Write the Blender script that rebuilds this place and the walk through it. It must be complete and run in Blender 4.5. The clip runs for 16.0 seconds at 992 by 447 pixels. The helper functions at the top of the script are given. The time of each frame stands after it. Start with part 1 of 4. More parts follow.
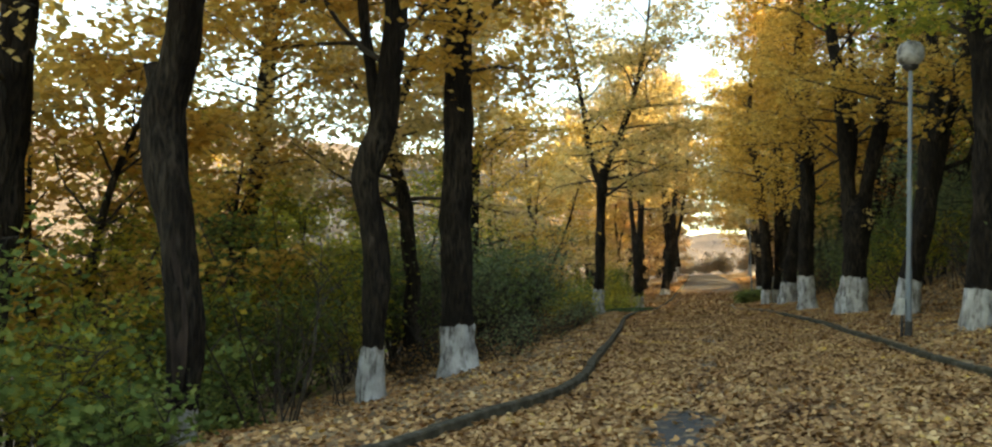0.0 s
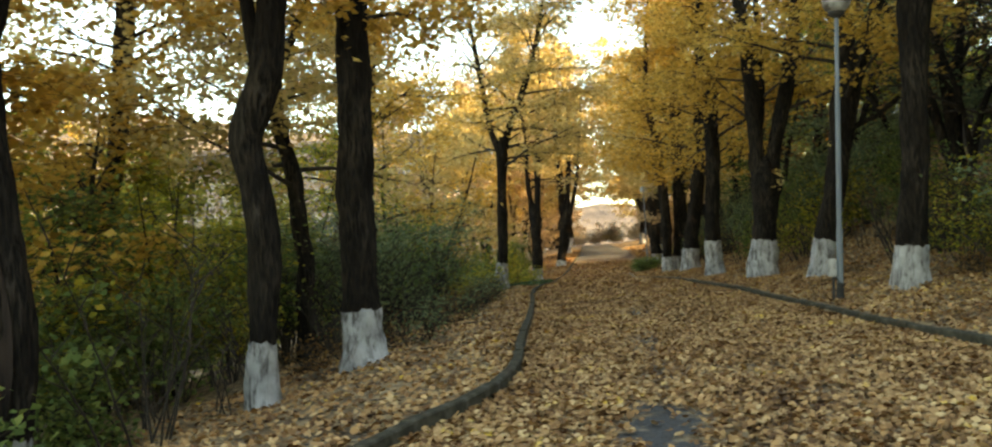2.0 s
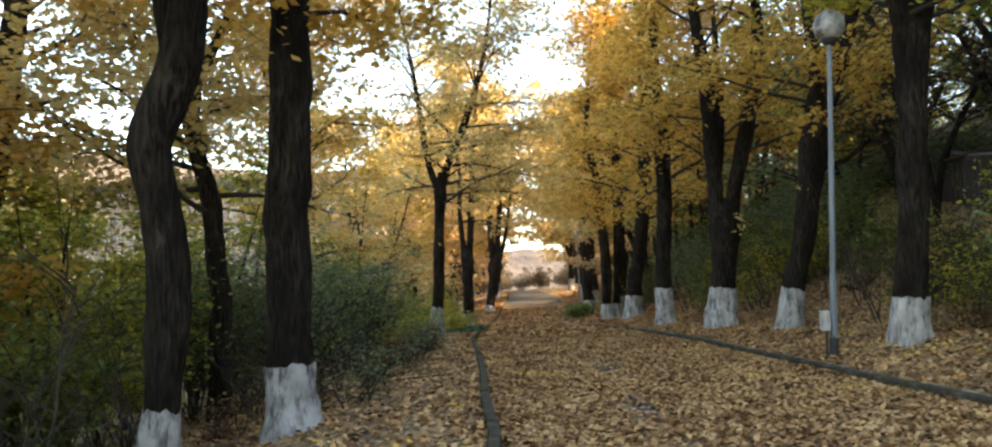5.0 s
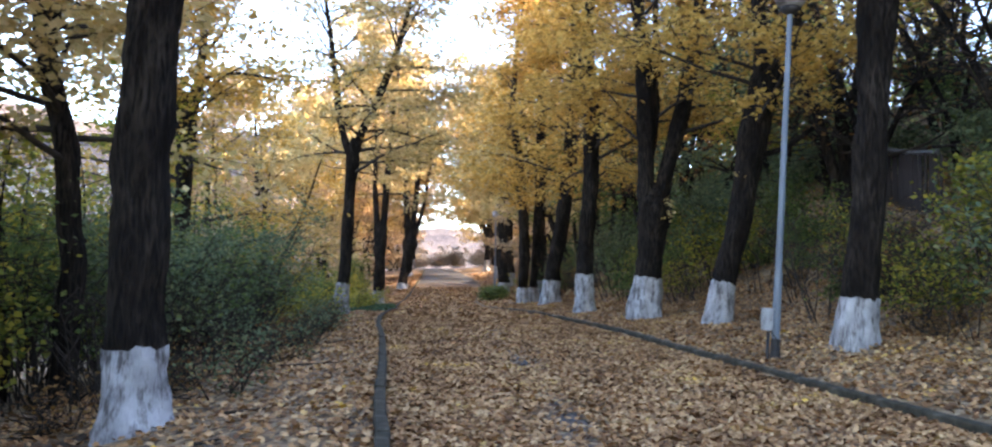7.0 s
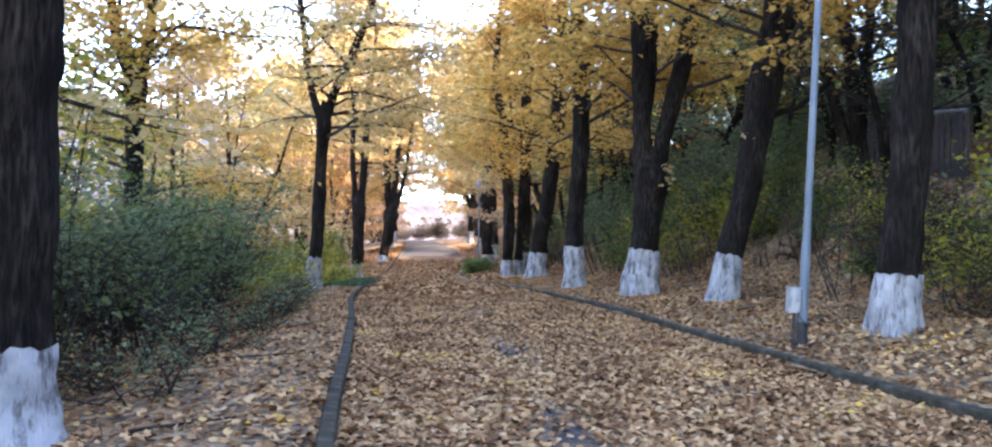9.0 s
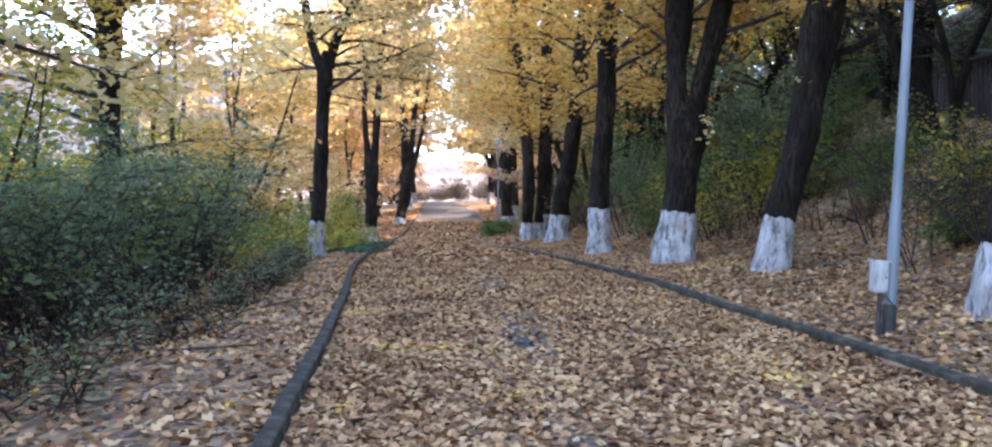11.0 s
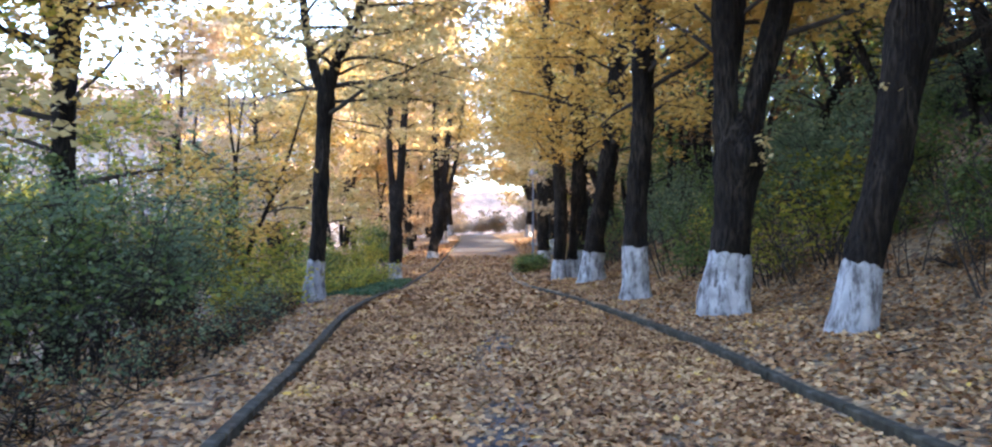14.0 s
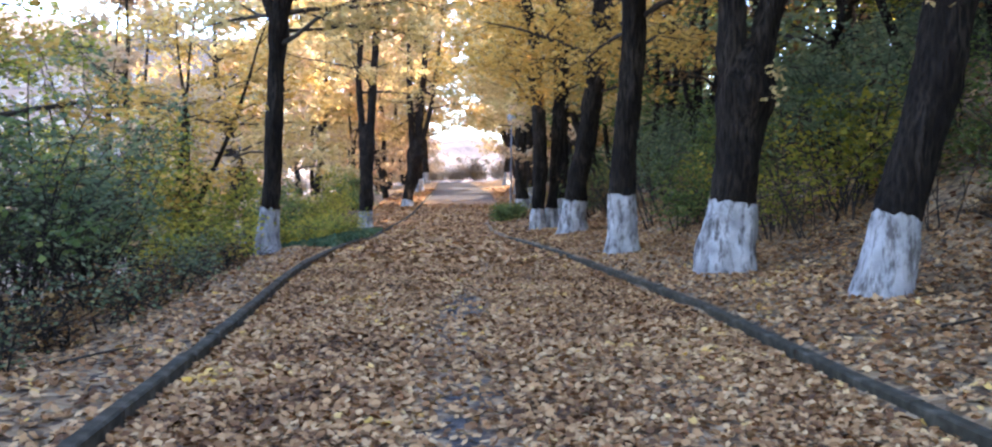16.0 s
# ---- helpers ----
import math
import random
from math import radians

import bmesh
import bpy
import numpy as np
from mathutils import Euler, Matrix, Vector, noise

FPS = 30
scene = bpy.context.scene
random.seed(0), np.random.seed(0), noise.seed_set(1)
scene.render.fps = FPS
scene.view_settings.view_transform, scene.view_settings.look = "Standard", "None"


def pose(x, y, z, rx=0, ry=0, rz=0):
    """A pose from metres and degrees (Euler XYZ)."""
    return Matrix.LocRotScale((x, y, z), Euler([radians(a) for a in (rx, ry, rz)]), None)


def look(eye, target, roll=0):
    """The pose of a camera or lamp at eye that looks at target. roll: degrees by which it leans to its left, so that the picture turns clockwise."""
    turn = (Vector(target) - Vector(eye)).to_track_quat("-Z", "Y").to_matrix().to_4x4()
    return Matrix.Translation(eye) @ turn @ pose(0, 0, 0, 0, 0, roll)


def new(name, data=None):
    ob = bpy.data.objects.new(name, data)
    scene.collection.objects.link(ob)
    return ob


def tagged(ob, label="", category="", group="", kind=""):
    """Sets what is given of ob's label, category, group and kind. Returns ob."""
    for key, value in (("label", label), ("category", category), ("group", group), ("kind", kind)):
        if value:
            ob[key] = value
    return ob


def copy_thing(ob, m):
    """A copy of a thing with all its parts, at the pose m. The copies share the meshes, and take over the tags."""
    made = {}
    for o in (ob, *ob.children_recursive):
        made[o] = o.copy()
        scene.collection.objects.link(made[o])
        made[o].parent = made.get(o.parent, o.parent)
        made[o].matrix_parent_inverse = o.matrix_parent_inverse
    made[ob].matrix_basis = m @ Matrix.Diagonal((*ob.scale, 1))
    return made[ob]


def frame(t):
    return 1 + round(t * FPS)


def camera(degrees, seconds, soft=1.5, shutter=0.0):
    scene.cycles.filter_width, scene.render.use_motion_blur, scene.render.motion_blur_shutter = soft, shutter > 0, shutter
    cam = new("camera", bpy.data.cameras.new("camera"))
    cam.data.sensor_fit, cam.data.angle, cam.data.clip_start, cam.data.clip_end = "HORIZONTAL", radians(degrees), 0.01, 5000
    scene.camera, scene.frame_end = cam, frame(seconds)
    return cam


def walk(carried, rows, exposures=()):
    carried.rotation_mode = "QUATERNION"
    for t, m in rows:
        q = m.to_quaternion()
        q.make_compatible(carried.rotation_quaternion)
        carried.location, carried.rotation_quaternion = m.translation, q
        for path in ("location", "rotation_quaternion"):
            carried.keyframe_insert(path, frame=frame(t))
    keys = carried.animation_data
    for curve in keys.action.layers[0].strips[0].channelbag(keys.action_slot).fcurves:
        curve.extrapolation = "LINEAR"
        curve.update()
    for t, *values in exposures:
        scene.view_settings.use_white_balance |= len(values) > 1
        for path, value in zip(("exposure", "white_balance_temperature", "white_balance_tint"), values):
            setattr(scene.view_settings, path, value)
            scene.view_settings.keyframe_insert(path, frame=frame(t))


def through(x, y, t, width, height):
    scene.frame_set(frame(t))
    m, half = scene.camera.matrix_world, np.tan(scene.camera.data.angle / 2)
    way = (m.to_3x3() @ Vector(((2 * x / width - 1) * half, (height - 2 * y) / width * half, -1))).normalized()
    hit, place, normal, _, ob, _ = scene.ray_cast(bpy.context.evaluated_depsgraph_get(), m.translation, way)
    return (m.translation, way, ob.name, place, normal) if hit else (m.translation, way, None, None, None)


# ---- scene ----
cam = camera(60.9, 16.0, soft=2.2)
PATH = [
    (0, (1.477, -0.464, 1.392), (0.911, 1.449, 1.531), -1.3),
    (0.5, (1.244, 0.048, 1.342), (0.753, 1.983, 1.458), -1.5),
    (1, (0.993, 0.445, 1.384), (0.53, 2.389, 1.451), -1.6),
    (1.5, (0.874, 0.801, 1.356), (0.454, 2.755, 1.445), -1.9),
    (2, (0.698, 1.188, 1.382), (0.384, 3.162, 1.454), -3.6),
    (2.5, (0.563, 1.577, 1.345), (0.296, 3.559, 1.402), -3.0),
    (3, (0.375, 1.958, 1.407), (0.169, 3.945, 1.507), -3.1),
    (3.5, (0.217, 2.395, 1.451), (0.059, 4.384, 1.579), -3.2),
    (4, (0.2, 2.804, 1.42), (0.09, 4.796, 1.551), -2.3),
    (4.2, (0.049, 2.951, 1.402), (-0.083, 4.942, 1.54), -2.5),
    (6.3, (-0.218, 4.194, 1.471), (-0.295, 6.184, 1.657), -1.7),
    (6.5, (-0.135, 4.624, 1.43), (-0.183, 6.616, 1.601), -0.4),
    (7, (-0.157, 5.076, 1.427), (-0.089, 7.071, 1.541), 0.3),
    (7.5, (-0.127, 5.472, 1.466), (-0.031, 7.47, 1.478), 0.8),
    (8, (-0.093, 5.976, 1.456), (0.018, 7.972, 1.505), 2.2),
    (8.2, (-0.109, 6.155, 1.458), (-0.002, 8.151, 1.506), 0.5),
    (10.3, (0.102, 8.335, 1.499), (0.202, 10.332, 1.514), -0.3),
    (10.5, (0.128, 8.561, 1.503), (0.203, 10.559, 1.503), -0.3),
    (11, (0.179, 9.04, 1.502), (0.233, 11.038, 1.455), -0.3),
    (11.5, (0.317, 9.466, 1.532), (0.304, 11.466, 1.491), 0.9),
    (12, (0.413, 9.926, 1.528), (0.398, 11.925, 1.518), 0.6),
    (12.5, (0.505, 10.519, 1.548), (0.471, 12.518, 1.509), -0.3),
    (13, (0.597, 10.873, 1.562), (0.55, 12.873, 1.545), -0.8),
    (13.5, (0.665, 11.443, 1.582), (0.635, 13.443, 1.56), -0.6),
    (14, (0.827, 11.968, 1.632), (0.776, 13.967, 1.66), -0.3),
    (14.5, (0.893, 12.53, 1.605), (0.89, 14.529, 1.643), -0.9),
    (15, (0.926, 13.049, 1.666), (0.962, 15.047, 1.729), -1.8),
    (15.5, (0.947, 13.4, 1.632), (0.967, 15.4, 1.666), -0.7),
    (16, (0.915, 13.895, 1.577), (0.914, 15.893, 1.483), -0.0),
]
EXPOSURES = [(0, 2.75, 12500, 3), (0.5, 2.7, 15500, 2), (1.0, 3.1, 8200, 18), (1.5, 2.9, 12500, 4), (2.0, 2.95, 13500, 3), (2.5, 3.15, 7200, 21), (3.5, 3.2, 7000, 21), (4.0, 3.05, 10200, 10), (6.3, 3.05, 8500, 16), (7, 3.4, 7100, 21), (7.5, 3.65, 6900, 22), (8, 3.75, 6800, 23), (10.5, 3.9, 6650, 25), (13, 3.85, 6600, 24), (14, 3.75, 6550, 22), (15, 3.72, 6550, 21), (16, 3.8, 6550, 23)]
walk(cam, [(t, look(eye, target, roll)) for t, eye, target, roll in PATH], EXPOSURES)

# ---- light ----
SUN_EL, SUN_AZ = radians(19), radians(98)      # azimuth clockwise from +y
world = bpy.data.worlds.new("world")
scene.world = world
world.use_nodes = True
wn = world.node_tree.nodes
sky = wn.new("ShaderNodeTexSky")
sky.sky_type, sky.sun_disc = "NISHITA", False
sky.sun_elevation, sky.sun_rotation = SUN_EL, SUN_AZ
sky.air_density, sky.dust_density, sky.ozone_density = 0.8, 0.2, 2.0
wn["Background"].inputs["Strength"].default_value = 0.15
world.node_tree.links.new(sky.outputs[0], wn["Background"].inputs["Color"])
sun = new("sun", bpy.data.lights.new("sun", "SUN"))
sun.data.energy, sun.data.angle, sun.data.color = 3.4, radians(0.6), (1.0, 0.88, 0.73)
to_sun = Vector((math.sin(SUN_AZ) * math.cos(SUN_EL), math.cos(SUN_AZ) * math.cos(SUN_EL), math.sin(SUN_EL)))
sun.matrix_world = look(to_sun * 200, (0, 0, 0))


# ---- materials ----
def material(name, rough=0.8, metal=0.0):
    m = bpy.data.materials.new(name)
    m.use_nodes = True
    b = m.node_tree.nodes["Principled BSDF"]
    b.inputs["Roughness"].default_value, b.inputs["Metallic"].default_value = rough, metal
    return m, m.node_tree.nodes, m.node_tree.links, b


def ramp(nodes, stops):
    r = nodes.new("ShaderNodeValToRGB")
    e = r.color_ramp.elements
    while len(e) < len(stops):
        e.new(0.5)
    for k, (at, col) in zip(e, stops):
        k.position, k.color = at, (*col, 1) if len(col) == 3 else col
    return r


def texture(nodes, links, kind, scale, detail=4.0, stretch=None, space="Object"):
    tc = nodes.new("ShaderNodeTexCoord")
    n = nodes.new("ShaderNodeTexNoise" if kind == "noise" else "ShaderNodeTexVoronoi")
    n.inputs["Scale"].default_value = scale
    if kind == "noise":
        n.inputs["Detail"].default_value = detail
    if stretch:
        mp = nodes.new("ShaderNodeMapping")
        mp.inputs["Scale"].default_value = stretch
        links.new(tc.outputs[space], mp.inputs[0])
        links.new(mp.outputs[0], n.inputs["Vector"])
    else:
        links.new(tc.outputs[space], n.inputs["Vector"])
    return n


def bump(nodes, links, b, source, strength, distance=0.02):
    k = nodes.new("ShaderNodeBump")
    k.inputs["Strength"].default_value, k.inputs["Distance"].default_value = strength, distance
    links.new(source, k.inputs["Height"])
    links.new(k.outputs[0], b.inputs["Normal"])


def mixed(nodes, links, fac, a, b):
    m = nodes.new("ShaderNodeMix")
    m.data_type = "RGBA"
    links.new(fac, m.inputs[0])
    for s, v in ((m.inputs[6], a), (m.inputs[7], b)):
        if isinstance(v, tuple):
            s.default_value = (*v, 1)
        else:
            links.new(v, s)
    return m.outputs[2]


def surface(name, stops, scale, rough=0.85, stretch=None, grain=60, bumps=0.3, depth=0.01, metal=0.0):
    """A plain surface: colour ramp over coarse noise, fine noise as relief."""
    m, nodes, links, b = material(name, rough, metal)
    b.inputs["Specular IOR Level"].default_value = 0.5 if rough < 0.8 else 0.15
    n = texture(nodes, links, "noise", scale, 6, stretch)
    r = ramp(nodes, stops)
    links.new(n.outputs["Fac"], r.inputs[0])
    links.new(r.outputs[0], b.inputs["Base Color"])
    g = texture(nodes, links, "noise", grain, 4, stretch)
    bump(nodes, links, b, g.outputs["Fac"], bumps, depth)
    return m


def leaves_of(name, stops, through=0.4, rough=0.6):
    m, nodes, links, b = material(name, rough)
    geo = nodes.new("ShaderNodeNewGeometry")
    r = ramp(nodes, stops)
    n = texture(nodes, links, "noise", 0.9, 2)
    add = nodes.new("ShaderNodeMath")
    add.operation = "MULTIPLY_ADD"
    links.new(n.outputs["Fac"], add.inputs[0])
    add.inputs[1].default_value = 0.9
    sub = nodes.new("ShaderNodeMath")
    sub.operation = "MULTIPLY_ADD"
    links.new(geo.outputs["Random Per Island"], sub.inputs[0])
    sub.inputs[1].default_value, sub.inputs[2].default_value = 0.75, -0.33
    links.new(sub.outputs[0], add.inputs[2])
    links.new(add.outputs[0], r.inputs[0])
    links.new(r.outputs[0], b.inputs["Base Color"])
    b.inputs["Specular IOR Level"].default_value = 0.12
    if through:
        t = nodes.new("ShaderNodeBsdfTranslucent")
        links.new(r.outputs[0], t.inputs[0])
        x = nodes.new("ShaderNodeMixShader")
        x.inputs[0].default_value = through
        links.new(b.outputs[0], x.inputs[1])
        links.new(t.outputs[0], x.inputs[2])
        links.new(x.outputs[0], nodes["Material Output"].inputs[0])
    return m


YELLOW = leaves_of("yellow_leaf", [(0.0, (0.32, 0.185, 0.045)), (0.3, (0.60, 0.36, 0.085)), (0.6, (0.76, 0.48, 0.125)), (1.0, (0.86, 0.605, 0.185))], 0.55)
GOLD = leaves_of("gold_leaf", [(0.0, (0.41, 0.31, 0.11)), (0.4, (0.65, 0.475, 0.19)), (1.0, (0.82, 0.645, 0.31))], 0.55)
LIME = leaves_of("yellow_green_leaf", [(0.0, (0.12, 0.155, 0.035)), (0.45, (0.31, 0.31, 0.055)), (0.8, (0.57, 0.44, 0.07)), (1.0, (0.70, 0.53, 0.10))], 0.5)
GREEN = leaves_of("green_leaf", [(0.0, (0.07, 0.115, 0.04)), (0.5, (0.15, 0.215, 0.065)), (0.85, (0.27, 0.30, 0.085)), (1.0, (0.48, 0.40, 0.09))], 0.48)
DUSK = leaves_of("grey_green_leaf", [(0.0, (0.09, 0.135, 0.075)), (0.5, (0.18, 0.24, 0.125)), (0.85, (0.29, 0.33, 0.165)), (1.0, (0.46, 0.40, 0.15))], 0.55)
# dry leaf colour lightened to stand for distance haze
HAZE_LEAF = leaves_of("haze_paled_leaf", [(0.0, (0.38, 0.32, 0.24)), (0.5, (0.54, 0.45, 0.34)), (1.0, (0.68, 0.53, 0.36))], 0.5)
# far crowns: haze and warm sunlight put into the leaf colour
HAZY_PEACH = leaves_of("hazy_peach_leaf", [(0.0, (0.48, 0.33, 0.17)), (0.5, (0.66, 0.47, 0.27)), (1.0, (0.80, 0.62, 0.38))], 0.55)
RUSSET = leaves_of("russet_leaf", [(0.0, (0.14, 0.07, 0.03)), (0.5, (0.26, 0.14, 0.05)), (1.0, (0.42, 0.26, 0.09))], 0.3)
FALLEN = leaves_of("fallen_leaf", [(0.0, (0.06, 0.03, 0.018)), (0.22, (0.20, 0.094, 0.042)), (0.45, (0.385, 0.20, 0.085)), (0.68, (0.54, 0.305, 0.14)), (0.88, (0.66, 0.425, 0.215)), (1.0, (0.74, 0.44, 0.07))], 0.0, 0.7)

# bark: dark, long plates between deep furrows
BARK, nodes, links, b = material("bark", 0.95)
b.inputs["Specular IOR Level"].default_value = 0.12
n1 = texture(nodes, links, "noise", 3.0, 8, (1, 1, 0.5))
r1 = ramp(nodes, [(0.34, (0.015, 0.011, 0.0085)), (0.5, (0.034, 0.026, 0.020)), (0.68, (0.066, 0.052, 0.040))])
links.new(n1.outputs["Fac"], r1.inputs[0])
v1 = texture(nodes, links, "noise", 26.0, 7, (1, 1, 0.16))
r2 = ramp(nodes, [(0.36, (0, 0, 0)), (0.62, (1, 1, 1))])
links.new(v1.outputs["Fac"], r2.inputs[0])
links.new(mixed(nodes, links, r2.outputs[0], (0.011, 0.0085, 0.007), r1.outputs[0]), b.inputs["Base Color"])
bump(nodes, links, b, r2.outputs[0], 1.0, 0.05)

# lime wash: chalky white, worn through to the bark in streaks and patches
WASH, nodes, links, b = material("lime_wash", 0.95)
b.inputs["Specular IOR Level"].default_value = 0.2
n1 = texture(nodes, links, "noise", 9.0, 9, (1, 1, 0.35))
n3 = texture(nodes, links, "noise", 38.0, 6, (1, 1, 0.3))
ad = nodes.new("ShaderNodeMath")
ad.operation = "MULTIPLY_ADD"
links.new(n3.outputs["Fac"], ad.inputs[0])
ad.inputs[1].default_value = 0.45
links.new(n1.outputs["Fac"], ad.inputs[2])
r1 = ramp(nodes, [(0.56, (0, 0, 0)), (0.76, (1, 1, 1))])
links.new(ad.outputs[0], r1.inputs[0])
n2 = texture(nodes, links, "noise", 3.2, 6)
r2 = ramp(nodes, [(0.3, (0.24, 0.235, 0.23)), (0.48, (0.38, 0.37, 0.355)), (0.65, (0.52, 0.51, 0.50))])
links.new(n2.outputs["Fac"], r2.inputs[0])
links.new(mixed(nodes, links, r1.outputs[0], (0.11, 0.10, 0.094), r2.outputs[0]), b.inputs["Base Color"])
v1 = texture(nodes, links, "noise", 22.0, 7, (1, 1, 0.22))
bump(nodes, links, b, v1.outputs["Fac"], 1.0, 0.03)

TWIG = surface("twig_bark", [(0.3, (0.025, 0.02, 0.016)), (0.7, (0.07, 0.057, 0.045))], 6, 0.9)
WOUND = surface("bare_wood", [(0.3, (0.012, 0.008, 0.007)), (0.7, (0.042, 0.028, 0.022))], 5, 0.9, (3, 3, 0.4), 40, 0.8, 0.02)
STEEL = surface("grey_painted_steel", [(0.3, (0.12, 0.145, 0.165)), (0.7, (0.20, 0.23, 0.26))], 4, 0.5, (1, 1, 0.2), 80, 0.1, 0.003)
RUSTED = surface("dark_rusty_steel", [(0.3, (0.018, 0.017, 0.017)), (0.7, (0.055, 0.048, 0.045))], 8, 0.75)
GREENSTEEL = surface("green_painted_steel", [(0.3, (0.16, 0.26, 0.24)), (0.7, (0.24, 0.34, 0.32))], 5, 0.55)
BOXPAINT = surface("weathered_white_paint", [(0.3, (0.16, 0.155, 0.145)), (0.46, (0.36, 0.36, 0.345)), (0.7, (0.50, 0.50, 0.485))], 11, 0.6, (1, 1, 0.3))
OPAL = surface("dirty_opal_plastic", [(0.38, (0.09, 0.08, 0.07)), (0.52, (0.30, 0.29, 0.275)), (0.7, (0.46, 0.45, 0.43))], 7, 0.4)
CONCRETE = surface("kerb_concrete", [(0.28, (0.03, 0.027, 0.017)), (0.5, (0.058, 0.051, 0.036)), (0.75, (0.125, 0.112, 0.085))], 7, 0.9, None, 70, 0.5, 0.008)
PLANK = surface("weathered_boards", [(0.3, (0.035, 0.03, 0.03)), (0.7, (0.085, 0.072, 0.07))], 3, 0.9, (4, 4, 0.4))
SLATE = surface("pale_metal_edge", [(0.3, (0.06, 0.062, 0.064)), (0.7, (0.15, 0.155, 0.16))], 3, 0.5)
PLASTER = surface("pale_facade", [(0.3, (0.12, 0.106, 0.104)), (0.7, (0.165, 0.147, 0.142))], 0.4, 0.9)
PANE = surface("window_dark", [(0.3, (0.09, 0.085, 0.085)), (0.7, (0.14, 0.135, 0.13))], 1.0, 0.15)

# leaf litter on soil
LITTER, nodes, links, b = material("leaf_litter", 0.9)
vo = texture(nodes, links, "voronoi", 11)
r1 = ramp(nodes, [(0.0, (0.06, 0.04, 0.026)), (0.3, (0.17, 0.105, 0.055)), (0.6, (0.29, 0.19, 0.10)), (1.0, (0.42, 0.29, 0.16))])
sep = nodes.new("ShaderNodeSeparateColor")
links.new(vo.outputs["Color"], sep.inputs[0])
links.new(sep.outputs[0], r1.inputs[0])
big = texture(nodes, links, "noise", 0.6, 5)
r2 = ramp(nodes, [(0.26, (0, 0, 0)), (0.46, (1, 1, 1))])
links.new(big.outputs["Fac"], r2.inputs[0])
links.new(mixed(nodes, links, r2.outputs[0], (0.055, 0.038, 0.025), r1.outputs[0]), b.inputs["Base Color"])
bump(nodes, links, b, vo.outputs["Distance"], 0.8, 0.04)

# asphalt, with trodden leaf crumbs where litter lies
PATHMAT, nodes, links, b = material("littered_asphalt", 0.9)
vo = texture(nodes, links, "voronoi", 17)
sep = nodes.new("ShaderNodeSeparateColor")
links.new(vo.outputs["Color"], sep.inputs[0])
r1 = ramp(nodes, [(0.0, (0.08, 0.05, 0.03)), (0.35, (0.24, 0.15, 0.08)), (0.7, (0.38, 0.25, 0.14)), (1.0, (0.48, 0.34, 0.20))])
links.new(sep.outputs[0], r1.inputs[0])
fine = texture(nodes, links, "noise", 55, 5)
r2 = ramp(nodes, [(0.3, (0.036, 0.034, 0.033)), (0.7, (0.085, 0.08, 0.078))])
links.new(fine.outputs["Fac"], r2.inputs[0])
at = nodes.new("ShaderNodeAttribute")
at.attribute_name = "litter"
crumb = texture(nodes, links, "noise", 7, 6)
ad = nodes.new("ShaderNodeMath")
ad.operation = "ADD"
links.new(at.outputs["Fac"], ad.inputs[0])
links.new(crumb.outputs["Fac"], ad.inputs[1])
r3 = ramp(nodes, [(0.74, (0, 0, 0)), (1.02, (1, 1, 1))])
links.new(ad.outputs[0], r3.inputs[0])
links.new(mixed(nodes, links, r3.outputs[0], r2.outputs[0], r1.outputs[0]), b.inputs["Base Color"])
bump(nodes, links, b, vo.outputs["Distance"], 0.5, 0.03)

GRASS = leaves_of("grass_blade", [(0.0, (0.04, 0.085, 0.045)), (0.6, (0.085, 0.15, 0.075)), (1.0, (0.2, 0.22, 0.1))], 0.3)


# ---- building helpers ----
def mesh_of(name, verts, faces, mat, smooth=False):
    me = bpy.data.meshes.new(name)
    me.from_pydata([tuple(v) for v in verts], [], faces)
    me.materials.append(mat)
    if smooth:
        me.polygons.foreach_set("use_smooth", [True] * len(me.polygons))
    me.update()
    return me


def part(name, me, parent, label=""):
    ob = new(name, me)
    ob.parent = parent
    if label:
        ob["label"] = label
    return ob


def thing(name, at, label, category, group="", kind=""):
    ob = new(name)
    ob.empty_display_size = 0.2
    ob.location = at
    return tagged(ob, label, category, group, kind)


def tube(verts, faces, pts, radii, sides=8, rough=0.0, cap=True, seed=0.0):
    """A tapering tube along a polyline, added to verts and faces."""
    base = len(verts)
    last = len(pts) - 1
    side = Vector((1, 0, 0))
    for i, p in enumerate(pts):
        d = (pts[min(i + 1, last)] - pts[max(i - 1, 0)]).normalized()
        side = (side - d * side.dot(d))
        if side.length < 1e-3:
            side = d.orthogonal()
        side.normalize()
        up = d.cross(side)
        for k in range(sides):
            a = 2 * math.pi * k / sides
            r = radii[i]
            if rough:
                c, s = math.cos(a), math.sin(a)
                r *= 1 + rough * noise.noise(Vector((c * 1.6 + seed, s * 1.6, p.z * 1.5))) + 0.45 * rough * noise.noise(Vector((c * 6 + seed, s * 6, p.z * 4.5)))
            verts.append(p + (side * math.cos(a) + up * math.sin(a)) * r)
    for i in range(last):
        for k in range(sides):
            a, b2 = base + i * sides + k, base + i * sides + (k + 1) % sides
            faces.append((a, b2, b2 + sides, a + sides))
    if cap:
        faces.append(tuple(base + last * sides + k for k in range(sides)))
        faces.append(tuple(base + k for k in reversed(range(sides))))


